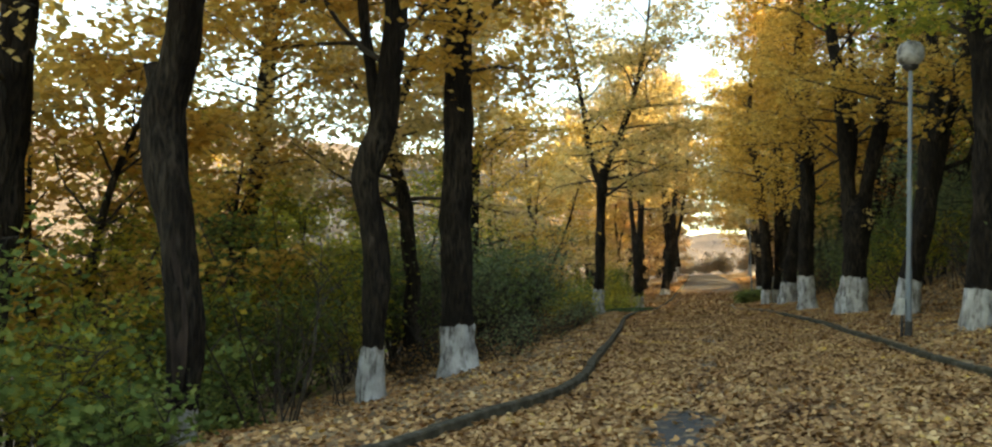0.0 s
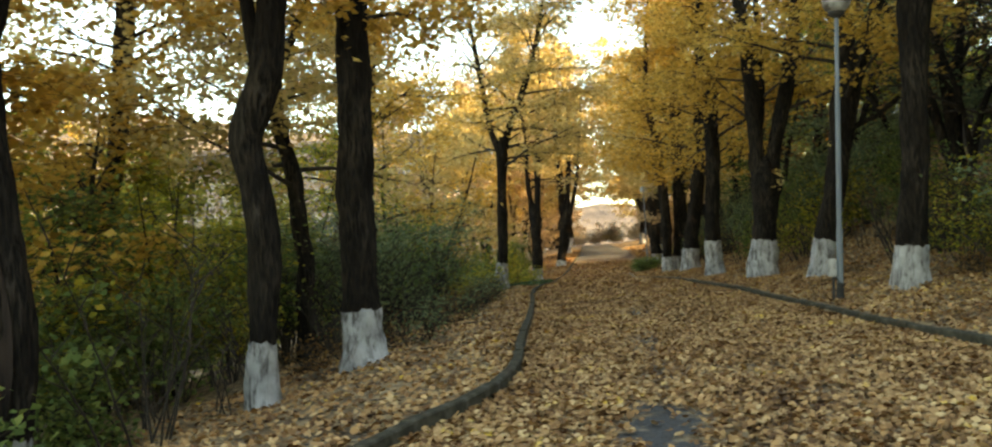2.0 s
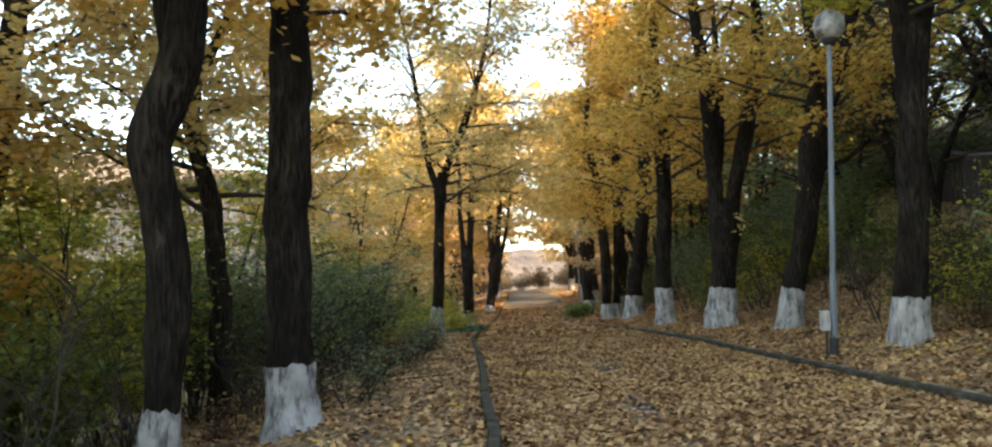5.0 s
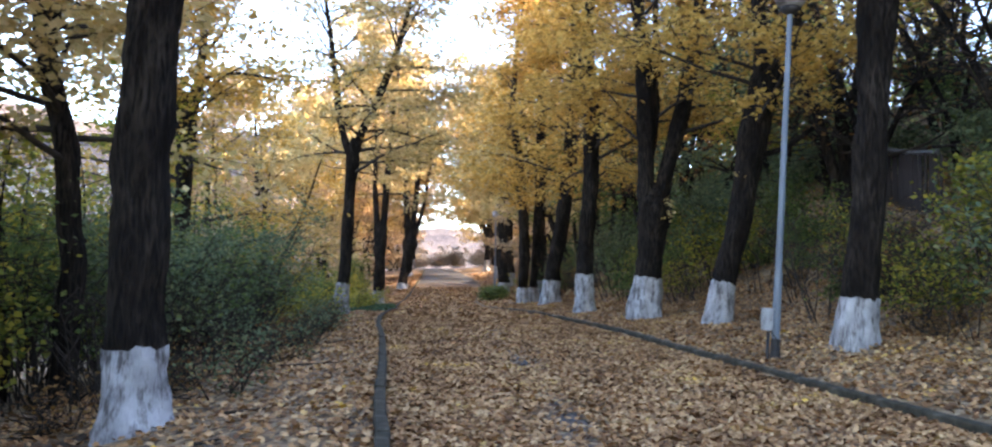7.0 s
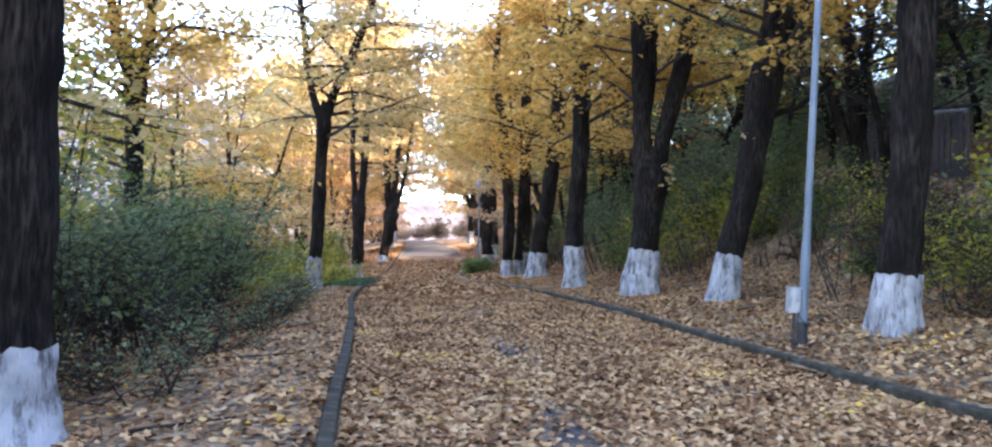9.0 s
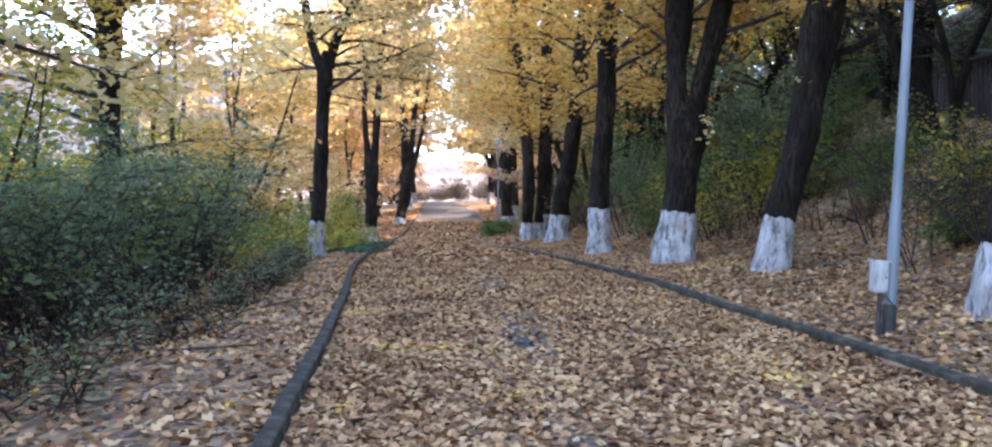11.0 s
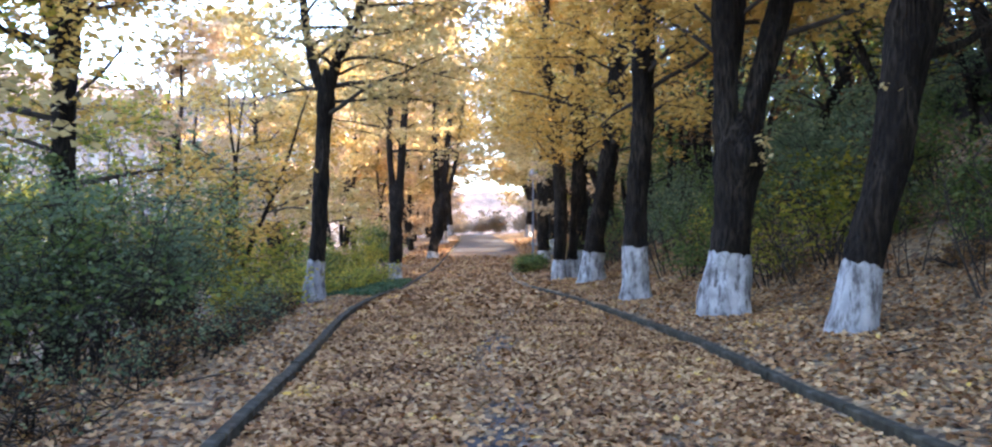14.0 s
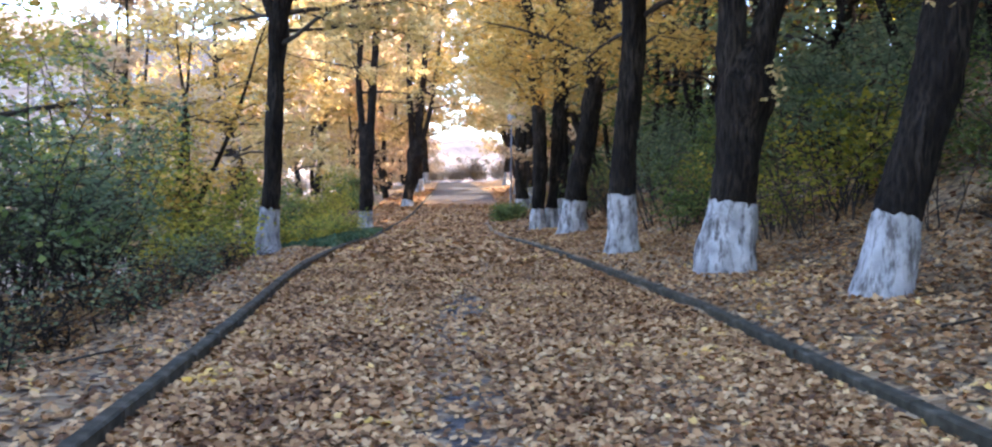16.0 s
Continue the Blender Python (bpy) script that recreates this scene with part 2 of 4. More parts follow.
def resample(nodes3, step):
    """Smooth points and radii along (x, y, z, r) nodes."""
    arr = np.array(nodes3, float)
    t = np.r_[0, np.cumsum(np.linalg.norm(np.diff(arr[:, :3], axis=0), axis=1))]
    n = max(3, int(t[-1] / step) + 1)
    s = np.linspace(0, t[-1], n)
    m = np.gradient(arr, t, axis=0)
    i = np.clip(np.searchsorted(t, s, side="right") - 1, 0, len(t) - 2)
    h = (t[i + 1] - t[i])[:, None]
    u = ((s - t[i]) / h[:, 0])[:, None]
    out = (2 * u**3 - 3 * u**2 + 1) * arr[i] + (u**3 - 2 * u**2 + u) * h * m[i] + (3 * u**2 - 2 * u**3) * arr[i + 1] + (u**3 - u**2) * h * m[i + 1]
    return [Vector(o[:3]) for o in out], [max(0.012, o[3]) for o in out]


RAGGED = np.array([(0, -.5, 0), (.36, -.22, .07), (.5, .14, .1), (.13, .24, .02), (0, .56, .07), (-.42, .22, .1), (-.34, -.24, .03)])
KITE = np.array([(0, -.5, 0), (.42, .02, .1), (0, .55, .02), (-.42, .02, .1)])


def leaf_mesh(name, centres, sizes, mat, rng, shape=KITE, tilt=0.6, droop=None):
    """Many single leaves in one mesh; tilt spreads their normals round the vertical."""
    n, k = len(centres), len(shape)
    nor = np.stack([rng.normal(0, tilt, n), rng.normal(0, tilt, n), np.ones(n)], 1)
    if droop is not None:
        nor = nor + droop
    nor /= np.linalg.norm(nor, axis=1)[:, None]
    ref = rng.normal(0, 1, (n, 3))
    u = np.cross(nor, ref)
    u /= np.linalg.norm(u, axis=1)[:, None]
    v = np.cross(nor, u)
    sh = shape[None] * np.asarray(sizes)[:, None, None]
    pos = centres[:, None] + sh[..., 0:1] * u[:, None] + sh[..., 1:2] * v[:, None] + sh[..., 2:3] * nor[:, None] * rng.uniform(-1, 2, n)[:, None, None]
    me = bpy.data.meshes.new(name)
    me.vertices.add(n * k)
    me.vertices.foreach_set("co", pos.astype(np.float32).ravel())
    me.loops.add(n * k)
    me.loops.foreach_set("vertex_index", np.arange(n * k, dtype=np.int32))
    me.polygons.add(n)
    me.polygons.foreach_set("loop_start", np.arange(0, n * k, k, dtype=np.int32))
    me.materials.append(mat)
    me.update(calc_edges=True)
    return me


# ---- the lie of the land ----
KERB_L = [(-3.2, -4), (-2.4, 1.5), (-1.85, 4), (-1.32, 6.0), (-1.08, 7.5), (-0.77, 8.7), (-0.65, 9.9), (-0.72, 11.5), (-0.95, 13.5), (-1.18, 16), (-1.46, 19), (-1.88, 23), (-2.47, 28), (-2.8, 33), (-2.86, 36), (-2.95, 40), (-3.6, 47), (-4.05, 55), (-4.2, 64), (-4.42, 76), (-4.5, 88), (-4.9, 100), (-5.2, 108)]
KERB_R = [(6.1, -4), (5.2, 5), (4.5, 11), (4.12, 14), (3.92, 17), (3.62, 20), (3.38, 24), (2.83, 28), (2.25, 32), (1.82, 35), (1.45, 38), (1.12, 42), (0.65, 50), (0.35, 58), (0.6, 66), (0.9, 76), (0.4, 86), (-1.3, 96), (-2.4, 104), (-2.9, 108)]
LX, LY = np.array(KERB_L).T
RX, RY = np.array(KERB_R).T
PY = [-900, 34, 38, 42, 50, 58, 66, 75, 88, 98, 104, 118, 160, 900]
PZ = [0, 0, -0.1, -0.27, -0.5, -0.55, -0.35, 0.05, 0.95, 1.6, 1.75, 1.8, 1.5, 1.2]


def edge_l(y):
    return np.interp(y, LY, LX)


def edge_r(y):
    return np.interp(y, RY, RX)


def along(y):
    return (np.interp(y - 2.5, PY, PZ) + np.interp(y, PY, PZ) * 2 + np.interp(y + 2.5, PY, PZ)) / 4


def height(x, y):
    """The ground's height."""
    x, y = np.asarray(x, float), np.asarray(y, float)
    d, e = edge_l(y) - x, x - edge_r(y)
    far = np.clip((y - 60) / 60, 0, 1)
    left = np.interp(d, [0, 1, 4, 7, 24, 60, 900], [0.05, 0.05, -0.43, -0.95, -5.2, -6.5, -7])
    left = left * (1 - 0.6 * far)
    right = np.interp(e, [0, 2.4, 3.2, 11.5, 16, 60, 900], [0.10, 0.36, 0.6, 5.2, 7.2, 10, 10]) * (1 - 0.8 * np.clip((y - 70) / 45, 0, 1))
    # unseen rise added to keep the sun off the near path
    right = right + np.interp(e, [10, 18, 32, 60, 90, 900], [0, 4, 12, 22, 24, 24]) * np.clip((52 - y) / 34, 0, 1)
    z = along(y) + np.where(d > 0, left, np.where(e > 0, right, 0.0))
    rough = 0.05 * np.sin(x * 1.7 + 0.6 * y) * np.sin(y * 1.3 - 0.4 * x) + 0.03 * np.sin(3.1 * x + 1) * np.sin(2.7 * y)
    return z + rough * np.clip((np.maximum(d, e) - 0.3), 0, 1)


def ground_at(x, y):
    return float(height(x, y))


def spread(lo, hi, step, reach):
    near = np.arange(lo, hi + 1e-6, step)
    out = step * 1.3 ** np.arange(1, 40)
    far = np.cumsum(out)
    far = far[far < reach]
    return np.r_[lo - far[::-1], near, hi + far]


def grid(name, xs, ys, mat, drop):
    X, Y = np.meshgrid(xs, ys)
    Z = height(X, Y) + drop(X, Y)
    nx, ny = len(xs), len(ys)
    verts = np.stack([X.ravel(), Y.ravel(), Z.ravel()], 1)
    faces = [(j * nx + i, j * nx + i + 1, (j + 1) * nx + i + 1, (j + 1) * nx + i) for j in range(ny - 1) for i in range(nx - 1)]
    return mesh_of(name, verts, faces, mat, True)


def under_path(X, Y):
    inside = np.minimum(X - edge_l(Y), edge_r(Y) - X)
    return np.where((Y > -5) & (Y < 109), -0.12 * np.clip(inside * 6 + 0.4, 0, 1), 0)


ground = new("ground", grid("ground", spread(-14, 16, 0.3, 900), spread(-5, 62, 0.4, 900), LITTER, under_path))
tagged(ground, "leaf-strewn soil bank falling away beside the path", "ground", kind="structure")

# the path: bare asphalt shows in worn patches
BARE = [(0.93, 10.2, 0.28, 1.0, 0.34), (0.9, 7.6, 0.4, 1.1, 0.34), (1.9, 10.1, 0.45, 0.5, 0.44), (2.1, 18.6, 0.3, 0.6, 0.44), (0.8, 18.1, 0.35, 1.2, 0.44), (0.46, 22.1, 0.35, 1.2, 0.44), (0.72, 20.1, 0.35, 0.8, 0.44), (2.4, 20.1, 0.4, 0.5, 0.44), (0.42, 24.5, 0.3, 1.5, 0.44), (0.8, 13.5, 0.22, 1.6, 0.5), (3.0, 12.3, 0.5, 0.4, 0.5), (2.2, 8.6, 0.35, 0.4, 0.5), (0.6, 28, 0.3, 2.0, 0.5), (2.6, 15.2, 0.4, 0.4, 0.5)]


def littered(x, y):
    """1 where leaves lie thick, 0 on bare asphalt."""
    x, y = np.asarray(x, float), np.asarray(y, float)
    v = np.ones_like(x)
    wob = 0.3 * np.sin(7 * x + 3 * y) * np.sin(2.3 * y + 1) + 0.3 * np.sin(11 * y - 8 * x) + 0.25 * np.sin(19 * x + 13 * y)
    for px, py, a, b3, least in BARE:
        q = ((x - px) / a) ** 2 + ((y - py) / b3) ** 2
        v = np.minimum(v, np.clip(0.42 + (q + 1.6 * wob - 0.6) * 0.45, least, 1))
    streak = np.exp(-((x - 0.75 + 0.012 * (y - 12)) / 0.4) ** 2) * (y < 34)
    return np.clip(v - 0.32 * streak * (0.5 + 0.5 * np.sin(1.1 * y)), 0.05, 1) * np.clip((82 - y) / 10, 0, 1)


py_rows = np.r_[np.arange(-4, 40, 0.25), np.arange(40, 108.1, 1.0)]
verts, faces, lit = [], [], []
cols = 22
for j, yy in enumerate(py_rows):
    for i in range(cols + 1):
        u = i / cols
        xx = edge_l(yy) * (1 - u) + edge_r(yy) * u
        zz = float(along(yy)) + 0.03 * math.sin(math.pi * u) + 0.006 * math.sin(3 * xx + yy)
        verts.append((xx, yy, zz))
        lit.append(float(littered(xx, yy)))
        if i < cols and j:
            a = j * (cols + 1) + i
            faces.append((a - cols - 1, a - cols, a + 1, a))
path_me = mesh_of("path", verts, faces, PATHMAT, True)
path_me.attributes.new("litter", "FLOAT", "POINT").data.foreach_set("value", lit)
tagged(new("path", path_me), "asphalt path thickly covered with fallen leaves", "path", kind="structure")


# ---- kerbs ----
def kerb_stone_mesh(length):
    w, h, c = 0.06, 0.13, 0.015
    prof = [(-w, -0.15), (w, -0.15), (w, h - c), (w - c, h), (-w + c, h), (-w, h - c)]
    v = [(x, s * (length / 2 - 0.004), z) for s in (-1, 1) for x, z in prof]
    f = [(i, (i + 1) % 6, 6 + (i + 1) % 6, 6 + i) for i in range(6)] + [tuple(range(5, -1, -1)), tuple(range(6, 12))]
    return mesh_of("kerb_stone", v, f, CONCRETE)


def kerb(name, poly, y_to, label, side):
    rng = random.Random(len(poly))
    whole = thing(name, (0, 0, 0), label, "kerb", kind="structure")
    pts, _ = resample([(x, y, 0, 0.1) for x, y in poly if y <= y_to + 8], 0.9)
    me = kerb_stone_mesh(0.9)
    for a, b3 in zip(pts, pts[1:]):
        m = (a + b3) / 2
        if m.y > y_to:
            break
        o = part("kerb_stone", me, whole)
        sink = 0.0 if m.y < 30 else -0.02
        slope = math.degrees(math.atan2(float(along(b3.y) - along(a.y)), (b3 - a).length))
        o.matrix_basis = pose(m.x + side * 0.06, m.y, float(along(m.y)) + sink + rng.uniform(-0.012, 0.012), slope + rng.uniform(-0.6, 0.6), rng.uniform(-2, 2), math.degrees(math.atan2(b3.y - a.y, b3.x - a.x)) - 90 + rng.uniform(-0.8, 0.8)) @ Matrix.Diagonal((1, (b3 - a).length / 0.9, 1, 1))


kerb("kerb", KERB_L, 100, "low dark concrete kerb bending along the leafy path", -1)
kerb("kerb", KERB_R, 40, "low dark concrete kerb half buried in leaves", 1)


# ---- trees ----
def polyline(rng, start, direction, length, n, wander, rise):
    pts, d = [start], direction.normalized()
    for i in range(n):
        d = (d + Vector((rng.gauss(0, wander), rng.gauss(0, wander), rng.gauss(0, wander * 0.6) + rise))).normalized()
        pts.append(pts[-1] + d * (length / n))
    return pts


def crown_on(rng, stems, z_from, limbs, reach, leaves, flat=0.14):
    """Limbs with their twigs on the stems; returns each limb's verts and faces, and leaf centres."""
    made, spots = [], []
    cand = [(p, r) for pts, rad in stems for p, r in zip(pts, rad) if p.z > z_from]
    top = max(p.z for p, _ in cand)
    for i in range(limbs):
        verts, faces = [], []
        p, r = cand[int(len(cand) * (i + rng.random()) / limbs) % len(cand)]
        k = (p.z - z_from) / max(top - z_from, 0.1)
        a = rng.uniform(0, 2 * math.pi)
        d = Vector((math.cos(a), math.sin(a), rng.uniform(0.05, 0.6) + 0.7 * k))
        length = reach * rng.uniform(0.55, 1.1) * (1 - 0.55 * k)
        limb = polyline(rng, p, d, length, 6, 0.16, -0.02)
        r0 = min(r * 0.5, 0.018 + 0.012 * length)
        tube(verts, faces, limb, [r0 * (1 - 0.13 * j) for j in range(7)], 5, cap=False)
        for j in range(2, 7):
            for _ in range(rng.choice((1, 2, 2))):
                b3 = a + rng.choice((-1, 1)) * rng.uniform(0.4, 1.2)
                tw = polyline(rng, limb[j], Vector((math.cos(b3), math.sin(b3), rng.uniform(-0.25, 0.35))), rng.uniform(0.6, 1.5) * reach / 3.4, 3, 0.2, -0.03)
                tube(verts, faces, tw, [0.011, 0.009, 0.006, 0.004], 3, cap=False)
                spots += [(tw[1] + tw[2]) / 2, tw[2], (tw[2] + tw[3]) / 2, tw[3]]
            spots.append(limb[j])
        made.append((verts, faces))
    spots = np.array([tuple(s) for s in spots])
    nr = np.random.default_rng(rng.randrange(10**6))
    pick = spots[nr.integers(0, len(spots), leaves)]
    off = nr.normal(0, 1, (leaves, 3)) * (0.24, 0.24, flat)
    return made, pick + off, nr


def joined(made):
    verts, faces = [], []
    for v, f in made:
        faces += [tuple(i + len(verts) for i in q) for q in f]
        verts += v
    return verts, faces


def tree(seed, base_y, nodes_xz, stems_xz=(), band=None, top=13.0, leaf=YELLOW, leaves=9000, z_from=4.0, limbs=26, reach=3.4, size=0.15, label="", group="", fat=1.0, wound=None, stub=None):
    """A tree whose trunk follows (x, z, r) nodes from the ground up; stems fork from it."""
    rng = random.Random(seed)
    x0, z0, _ = nodes_xz[0]
    g = ground_at(x0, base_y)
    z0 = min(z0, g)
    root = thing("tree", (x0, base_y, g), label, "tree", group)
    nodes_xz = [(x, z, r * fat) for x, z, r in nodes_xz]
    stems_xz = [[(x, z, r * fat) for x, z, r in rows] for rows in stems_xz]

    def local(rows, y_of=lambda z: 0.0):
        return [(x - x0, y_of(z), z - g, r) for x, z, r in rows]

    def extend(rows, height_to, sway=0.25):
        out = list(rows)
        x, y, z, r = out[-1]
        dx = (out[-1][0] - out[-2][0]) / max(out[-1][2] - out[-2][2], 0.3)
        n = 4
        step = max((height_to - z) / n, 0.3)
        for i in range(n):
            dx = dx * 0.7 + rng.gauss(0, sway) * 0.3
            x, y, z = x + dx * step, y + rng.gauss(0, sway) * step * 0.4, z + step
            out.append((x, y, z, r * (1 - (i + 1) / n * 0.85)))
        return out

    main = local(nodes_xz)
    main = [(main[0][0], 0, min(main[0][2], 0.0) - 0.25, main[0][3] * 1.3), (*main[0][:3], main[0][3] * 1.1)] + main[1:]
    if stems_xz:
        x, y, z, r = main[-1]
        if z < 8:
            main += [(x, y, z + 0.35, r * 0.6), (x, y, z + 0.6, r * 0.25)]
    else:
        main = extend(main, top)
    stems = [resample(main, 0.12)]
    for rows in stems_xz:
        stems.append(resample(extend(local(rows), top), 0.15))
    tv, tf = [], []
    for i, (pts, rad) in enumerate(stems):
        tube(tv, tf, pts, rad, 26 if i == 0 else 16, 0.24, seed=seed * 3.7 + i)
    if stub:
        sx, sz, sr, dx, dz = stub
        p = Vector((sx - x0, 0, sz - g))
        tube(tv, tf, [p, p + Vector((dx * 0.6, -0.02, dz * 0.4)), p + Vector((dx, -0.03, dz))], [sr * 1.3, sr * 1.05, sr], 10, 0.15)
    part("trunk", mesh_of("trunk", tv, tf, BARK, True), root)
    made, pos, nr = crown_on(rng, stems, z_from - g, limbs, reach, leaves)
    for bv, bf in made:
        part("limb", mesh_of("limb", bv, bf, TWIG, True), root)
    tagged(part("crown", leaf_mesh("crown", pos, nr.uniform(0.6, 1.25, leaves) * size, leaf, nr), root, "autumn leaves in loose layered sprays"), kind="stuff")
    if band:
        pts, rad = stems[0]
        low = [(p, r + 0.008) for p, r in zip(pts, rad) if p.z < band - g]
        wv, wf = [], []
        tube(wv, wf, [p for p, _ in low], [r for _, r in low], 26, 0.24, cap=False, seed=seed * 3.7)
        for k in range(26):
            wv[-26 + k] = wv[-26 + k] + Vector((0, 0, rng.uniform(-0.04, 0.03)))
        part("lime_wash_band", mesh_of("lime_wash_band", wv, wf, WASH, True), root, "worn white lime wash round the trunk foot")
    if wound:
        z1, z2, off, half = wound
        pts, rad = stems[0]
        wv, wf = [], []
        sel = [(p, r) for p, r in zip(pts, rad) if z1 < p.z + g < z2]
        for i, (p, r) in enumerate(sel):
            w = half * math.sin(math.pi * (i + 0.5) / len(sel)) ** 0.6
            for k in range(5):
                a = off + (k / 2 - 1) * w / r
                wv.append(p + Vector((math.sin(a), -math.cos(a), 0)) * (r * 1.10 - 0.02 * (k in (1, 2, 3))))
            if i:
                for k in range(4):
                    q = (i - 1) * 5 + k
                    wf.append((q, q + 1, q + 6, q + 5))
        part("bark_wound", mesh_of("bark_wound", wv, wf, WOUND, True), root, "long bare wound in the bark")
    return root


LEFT, RIGHT = "trees along the left verge", "trees along the right verge"
LL = "dark-barked avenue tree with yellow autumn leaves"
LW = "dark-barked avenue tree with lime-washed foot and yellow leaves"
tree(10, 8.6, [(-8.55, -0.9, 0.34), (-8.46, 0.63, 0.28), (-8.29, 2.03, 0.32), (-8.12, 3.79, 0.345), (-7.96, 5.57, 0.315)], z_from=3.8, label=LL, leaf=GOLD, group="avenue trees", fat=0.72, leaves=8000, limbs=36, size=0.15)
tree(11, 7.67, [(-4.667, -0.4, 0.228), (-4.62, 0.15, 0.214), (-4.582, 0.86, 0.247), (-4.648, 1.51, 0.243), (-4.734, 2.23, 0.25), (-4.867, 2.83, 0.304), (-4.914, 3.35, 0.304), (-4.705, 4, 0.257), (-4.582, 4.81, 0.247)], band=0.08, z_from=4.5, label="crooked lime-washed tree with a long bark wound and sawn stub", wound=(0.1, 2.1, 0.25, 0.10), stub=(-4.829, 3.49, 0.12, -0.17, 0.5), group="avenue trees", fat=0.8, leaves=8000, limbs=36, size=0.15)
tree(12, 10.98, [(-3.881, -0.46, 0.242), (-3.871, 0.05, 0.221), (-3.799, 0.98, 0.212), (-3.768, 1.91, 0.221), (-3.83, 2.39, 0.211), (-3.922, 2.96, 0.232), (-3.799, 3.33, 0.237), (-3.624, 3.8, 0.227), (-3.521, 4.39, 0.206), (-3.376, 5.7, 0.196), (-3.253, 7.17, 0.175), (-3.15, 9.74, 0.113), (-3.047, 12.83, 0.031)], [[(-3.716, 3.82, 0.113), (-3.809, 4.58, 0.103), (-3.891, 5.18, 0.098), (-3.943, 5.78, 0.093)]], band=0.6, z_from=4.3, label="kneed two-stemmed avenue tree with lime-washed foot", group="avenue trees", fat=0.88, leaves=10500, limbs=36, size=0.15)
tree(13, 13.77, [(-3.461, -0.17, 0.402), (-3.471, 0.17, 0.341), (-3.491, 0.75, 0.301), (-3.501, 1.8, 0.296), (-3.461, 3.01, 0.286), (-3.401, 4.21, 0.271), (-3.381, 5.42, 0.261), (-3.35, 6.59, 0.251)], band=0.72, z_from=5.0, label="stout straight avenue tree with broad lime-washed foot", leaves=12000, group="avenue trees", fat=0.94)
tree(14, 17.5, [(-5.9, -0.9, 0.24), (-5.92, 0.52, 0.2), (-5.85, 1.53, 0.195), (-5.93, 2.11, 0.176), (-5.96, 2.68, 0.17), (-6.0, 3.26, 0.18), (-6.2, 3.95, 0.165), (-6.33, 4.6, 0.165), (-6.35, 5.62, 0.165)], [[(-6.3, 5.2, 0.1), (-5.9, 6.0, 0.08), (-5.5, 6.9, 0.06)]], top=11, z_from=2.9, label="slender leaning dark tree among the bushes", leaf=GOLD, group="trees behind the verge", fat=0.92, leaves=10500, limbs=36, size=0.15)
tree(15, 17.5, [(-10.6, -1.8, 0.3), (-10.25, 2.62, 0.25), (-9.95, 3.84, 0.238), (-9.65, 6.15, 0.23), (-9.45, 8.5, 0.22)], z_from=3.8, label="leaning dark tree behind the bushes", leaf=GOLD, group="trees behind the verge", fat=0.84, leaves=10500, limbs=36, size=0.15)
tree(16, 33, [(-4.305, 0.02, 0.266), (-4.177, 1.37, 0.197), (-4.088, 2.92, 0.192), (-4.019, 4.46, 0.182), (-3.97, 5.24, 0.217)], [[(-4.009, 5.14, 0.148), (-4.285, 5.93, 0.118), (-4.462, 6.82, 0.108), (-4.551, 7.61, 0.103)], [(-3.94, 5.14, 0.158), (-3.645, 6.13, 0.128), (-3.241, 6.96, 0.128), (-2.985, 7.58, 0.118)]], band=1.12, top=14, z_from=4.6, label="forked avenue tree with lime-washed foot", leaves=17000, limbs=50, reach=4.2, group="avenue trees", leaf=GOLD)
tree(17, 52.8, [(-5.139, -0.51, 0.353), (-5.074, 1.17, 0.307), (-5.037, 2.7, 0.316), (-5.056, 3.73, 0.335)], [[(-5.214, 3.64, 0.186), (-5.381, 6.39, 0.14), (-5.288, 8.56, 0.121)], [(-4.888, 3.64, 0.205), (-4.665, 7.31, 0.167), (-4.47, 9.77, 0.13)]], band=0.43, top=16, z_from=5.5, label="forked avenue tree with patchy lime-washed foot", leaf=GOLD, leaves=12000, limbs=44, reach=4.4, size=0.2, group="avenue trees")
tree(18, 73, [(-5.346, 0.07, 0.412), (-4.914, 2.32, 0.431), (-4.728, 4.14, 0.451)], [[(-4.924, 3.95, 0.245), (-5.12, 7.87, 0.196), (-5.071, 12.28, 0.157)], [(-4.63, 3.95, 0.245), (-4.238, 7.87, 0.216), (-3.944, 12.28, 0.176)], [(-4.532, 3.56, 0.196), (-3.65, 6.89, 0.147), (-3.16, 10.32, 0.118)]], band=0.55, top=18, z_from=6, label="many-stemmed avenue tree with lime-washed foot", leaf=GOLD, leaves=12000, limbs=46, reach=4.8, size=0.23, group="avenue trees")
tree(19, 27.5, [(-7.72, -1.0, 0.3), (-7.66, 1.03, 0.24), (-7.65, 2.1, 0.215), (-7.65, 3.43, 0.205), (-7.62, 4.76, 0.22), (-7.64, 5.5, 0.25)], [[(-7.7, 5.3, 0.16), (-8.1, 6.5, 0.13), (-8.3, 8, 0.1)], [(-7.55, 5.3, 0.16), (-7.3, 6.5, 0.13), (-7.2, 8, 0.1)]], z_from=2.5, limbs=50, reach=4.2, leaves=16000, label="dark tree with low spreading branches behind the bushes", leaf=YELLOW, group="trees behind the verge")
tree(31, 17.55, [(5.653, 0.39, 0.314), (5.72, 1.17, 0.263), (5.796, 1.74, 0.258), (5.891, 2.7, 0.261), (5.957, 3.67, 0.249), (6.014, 4.65, 0.249), (6.119, 5.65, 0.285)], [[(6.005, 5.3, 0.19), (5.862, 6.34, 0.171), (5.767, 7.48, 0.142)], [(6.166, 5.39, 0.19), (6.48, 6.44, 0.162), (6.717, 7.67, 0.133)]], band=1.16, z_from=5.6, label=LW, leaf=LIME, group="avenue trees", fat=0.95)
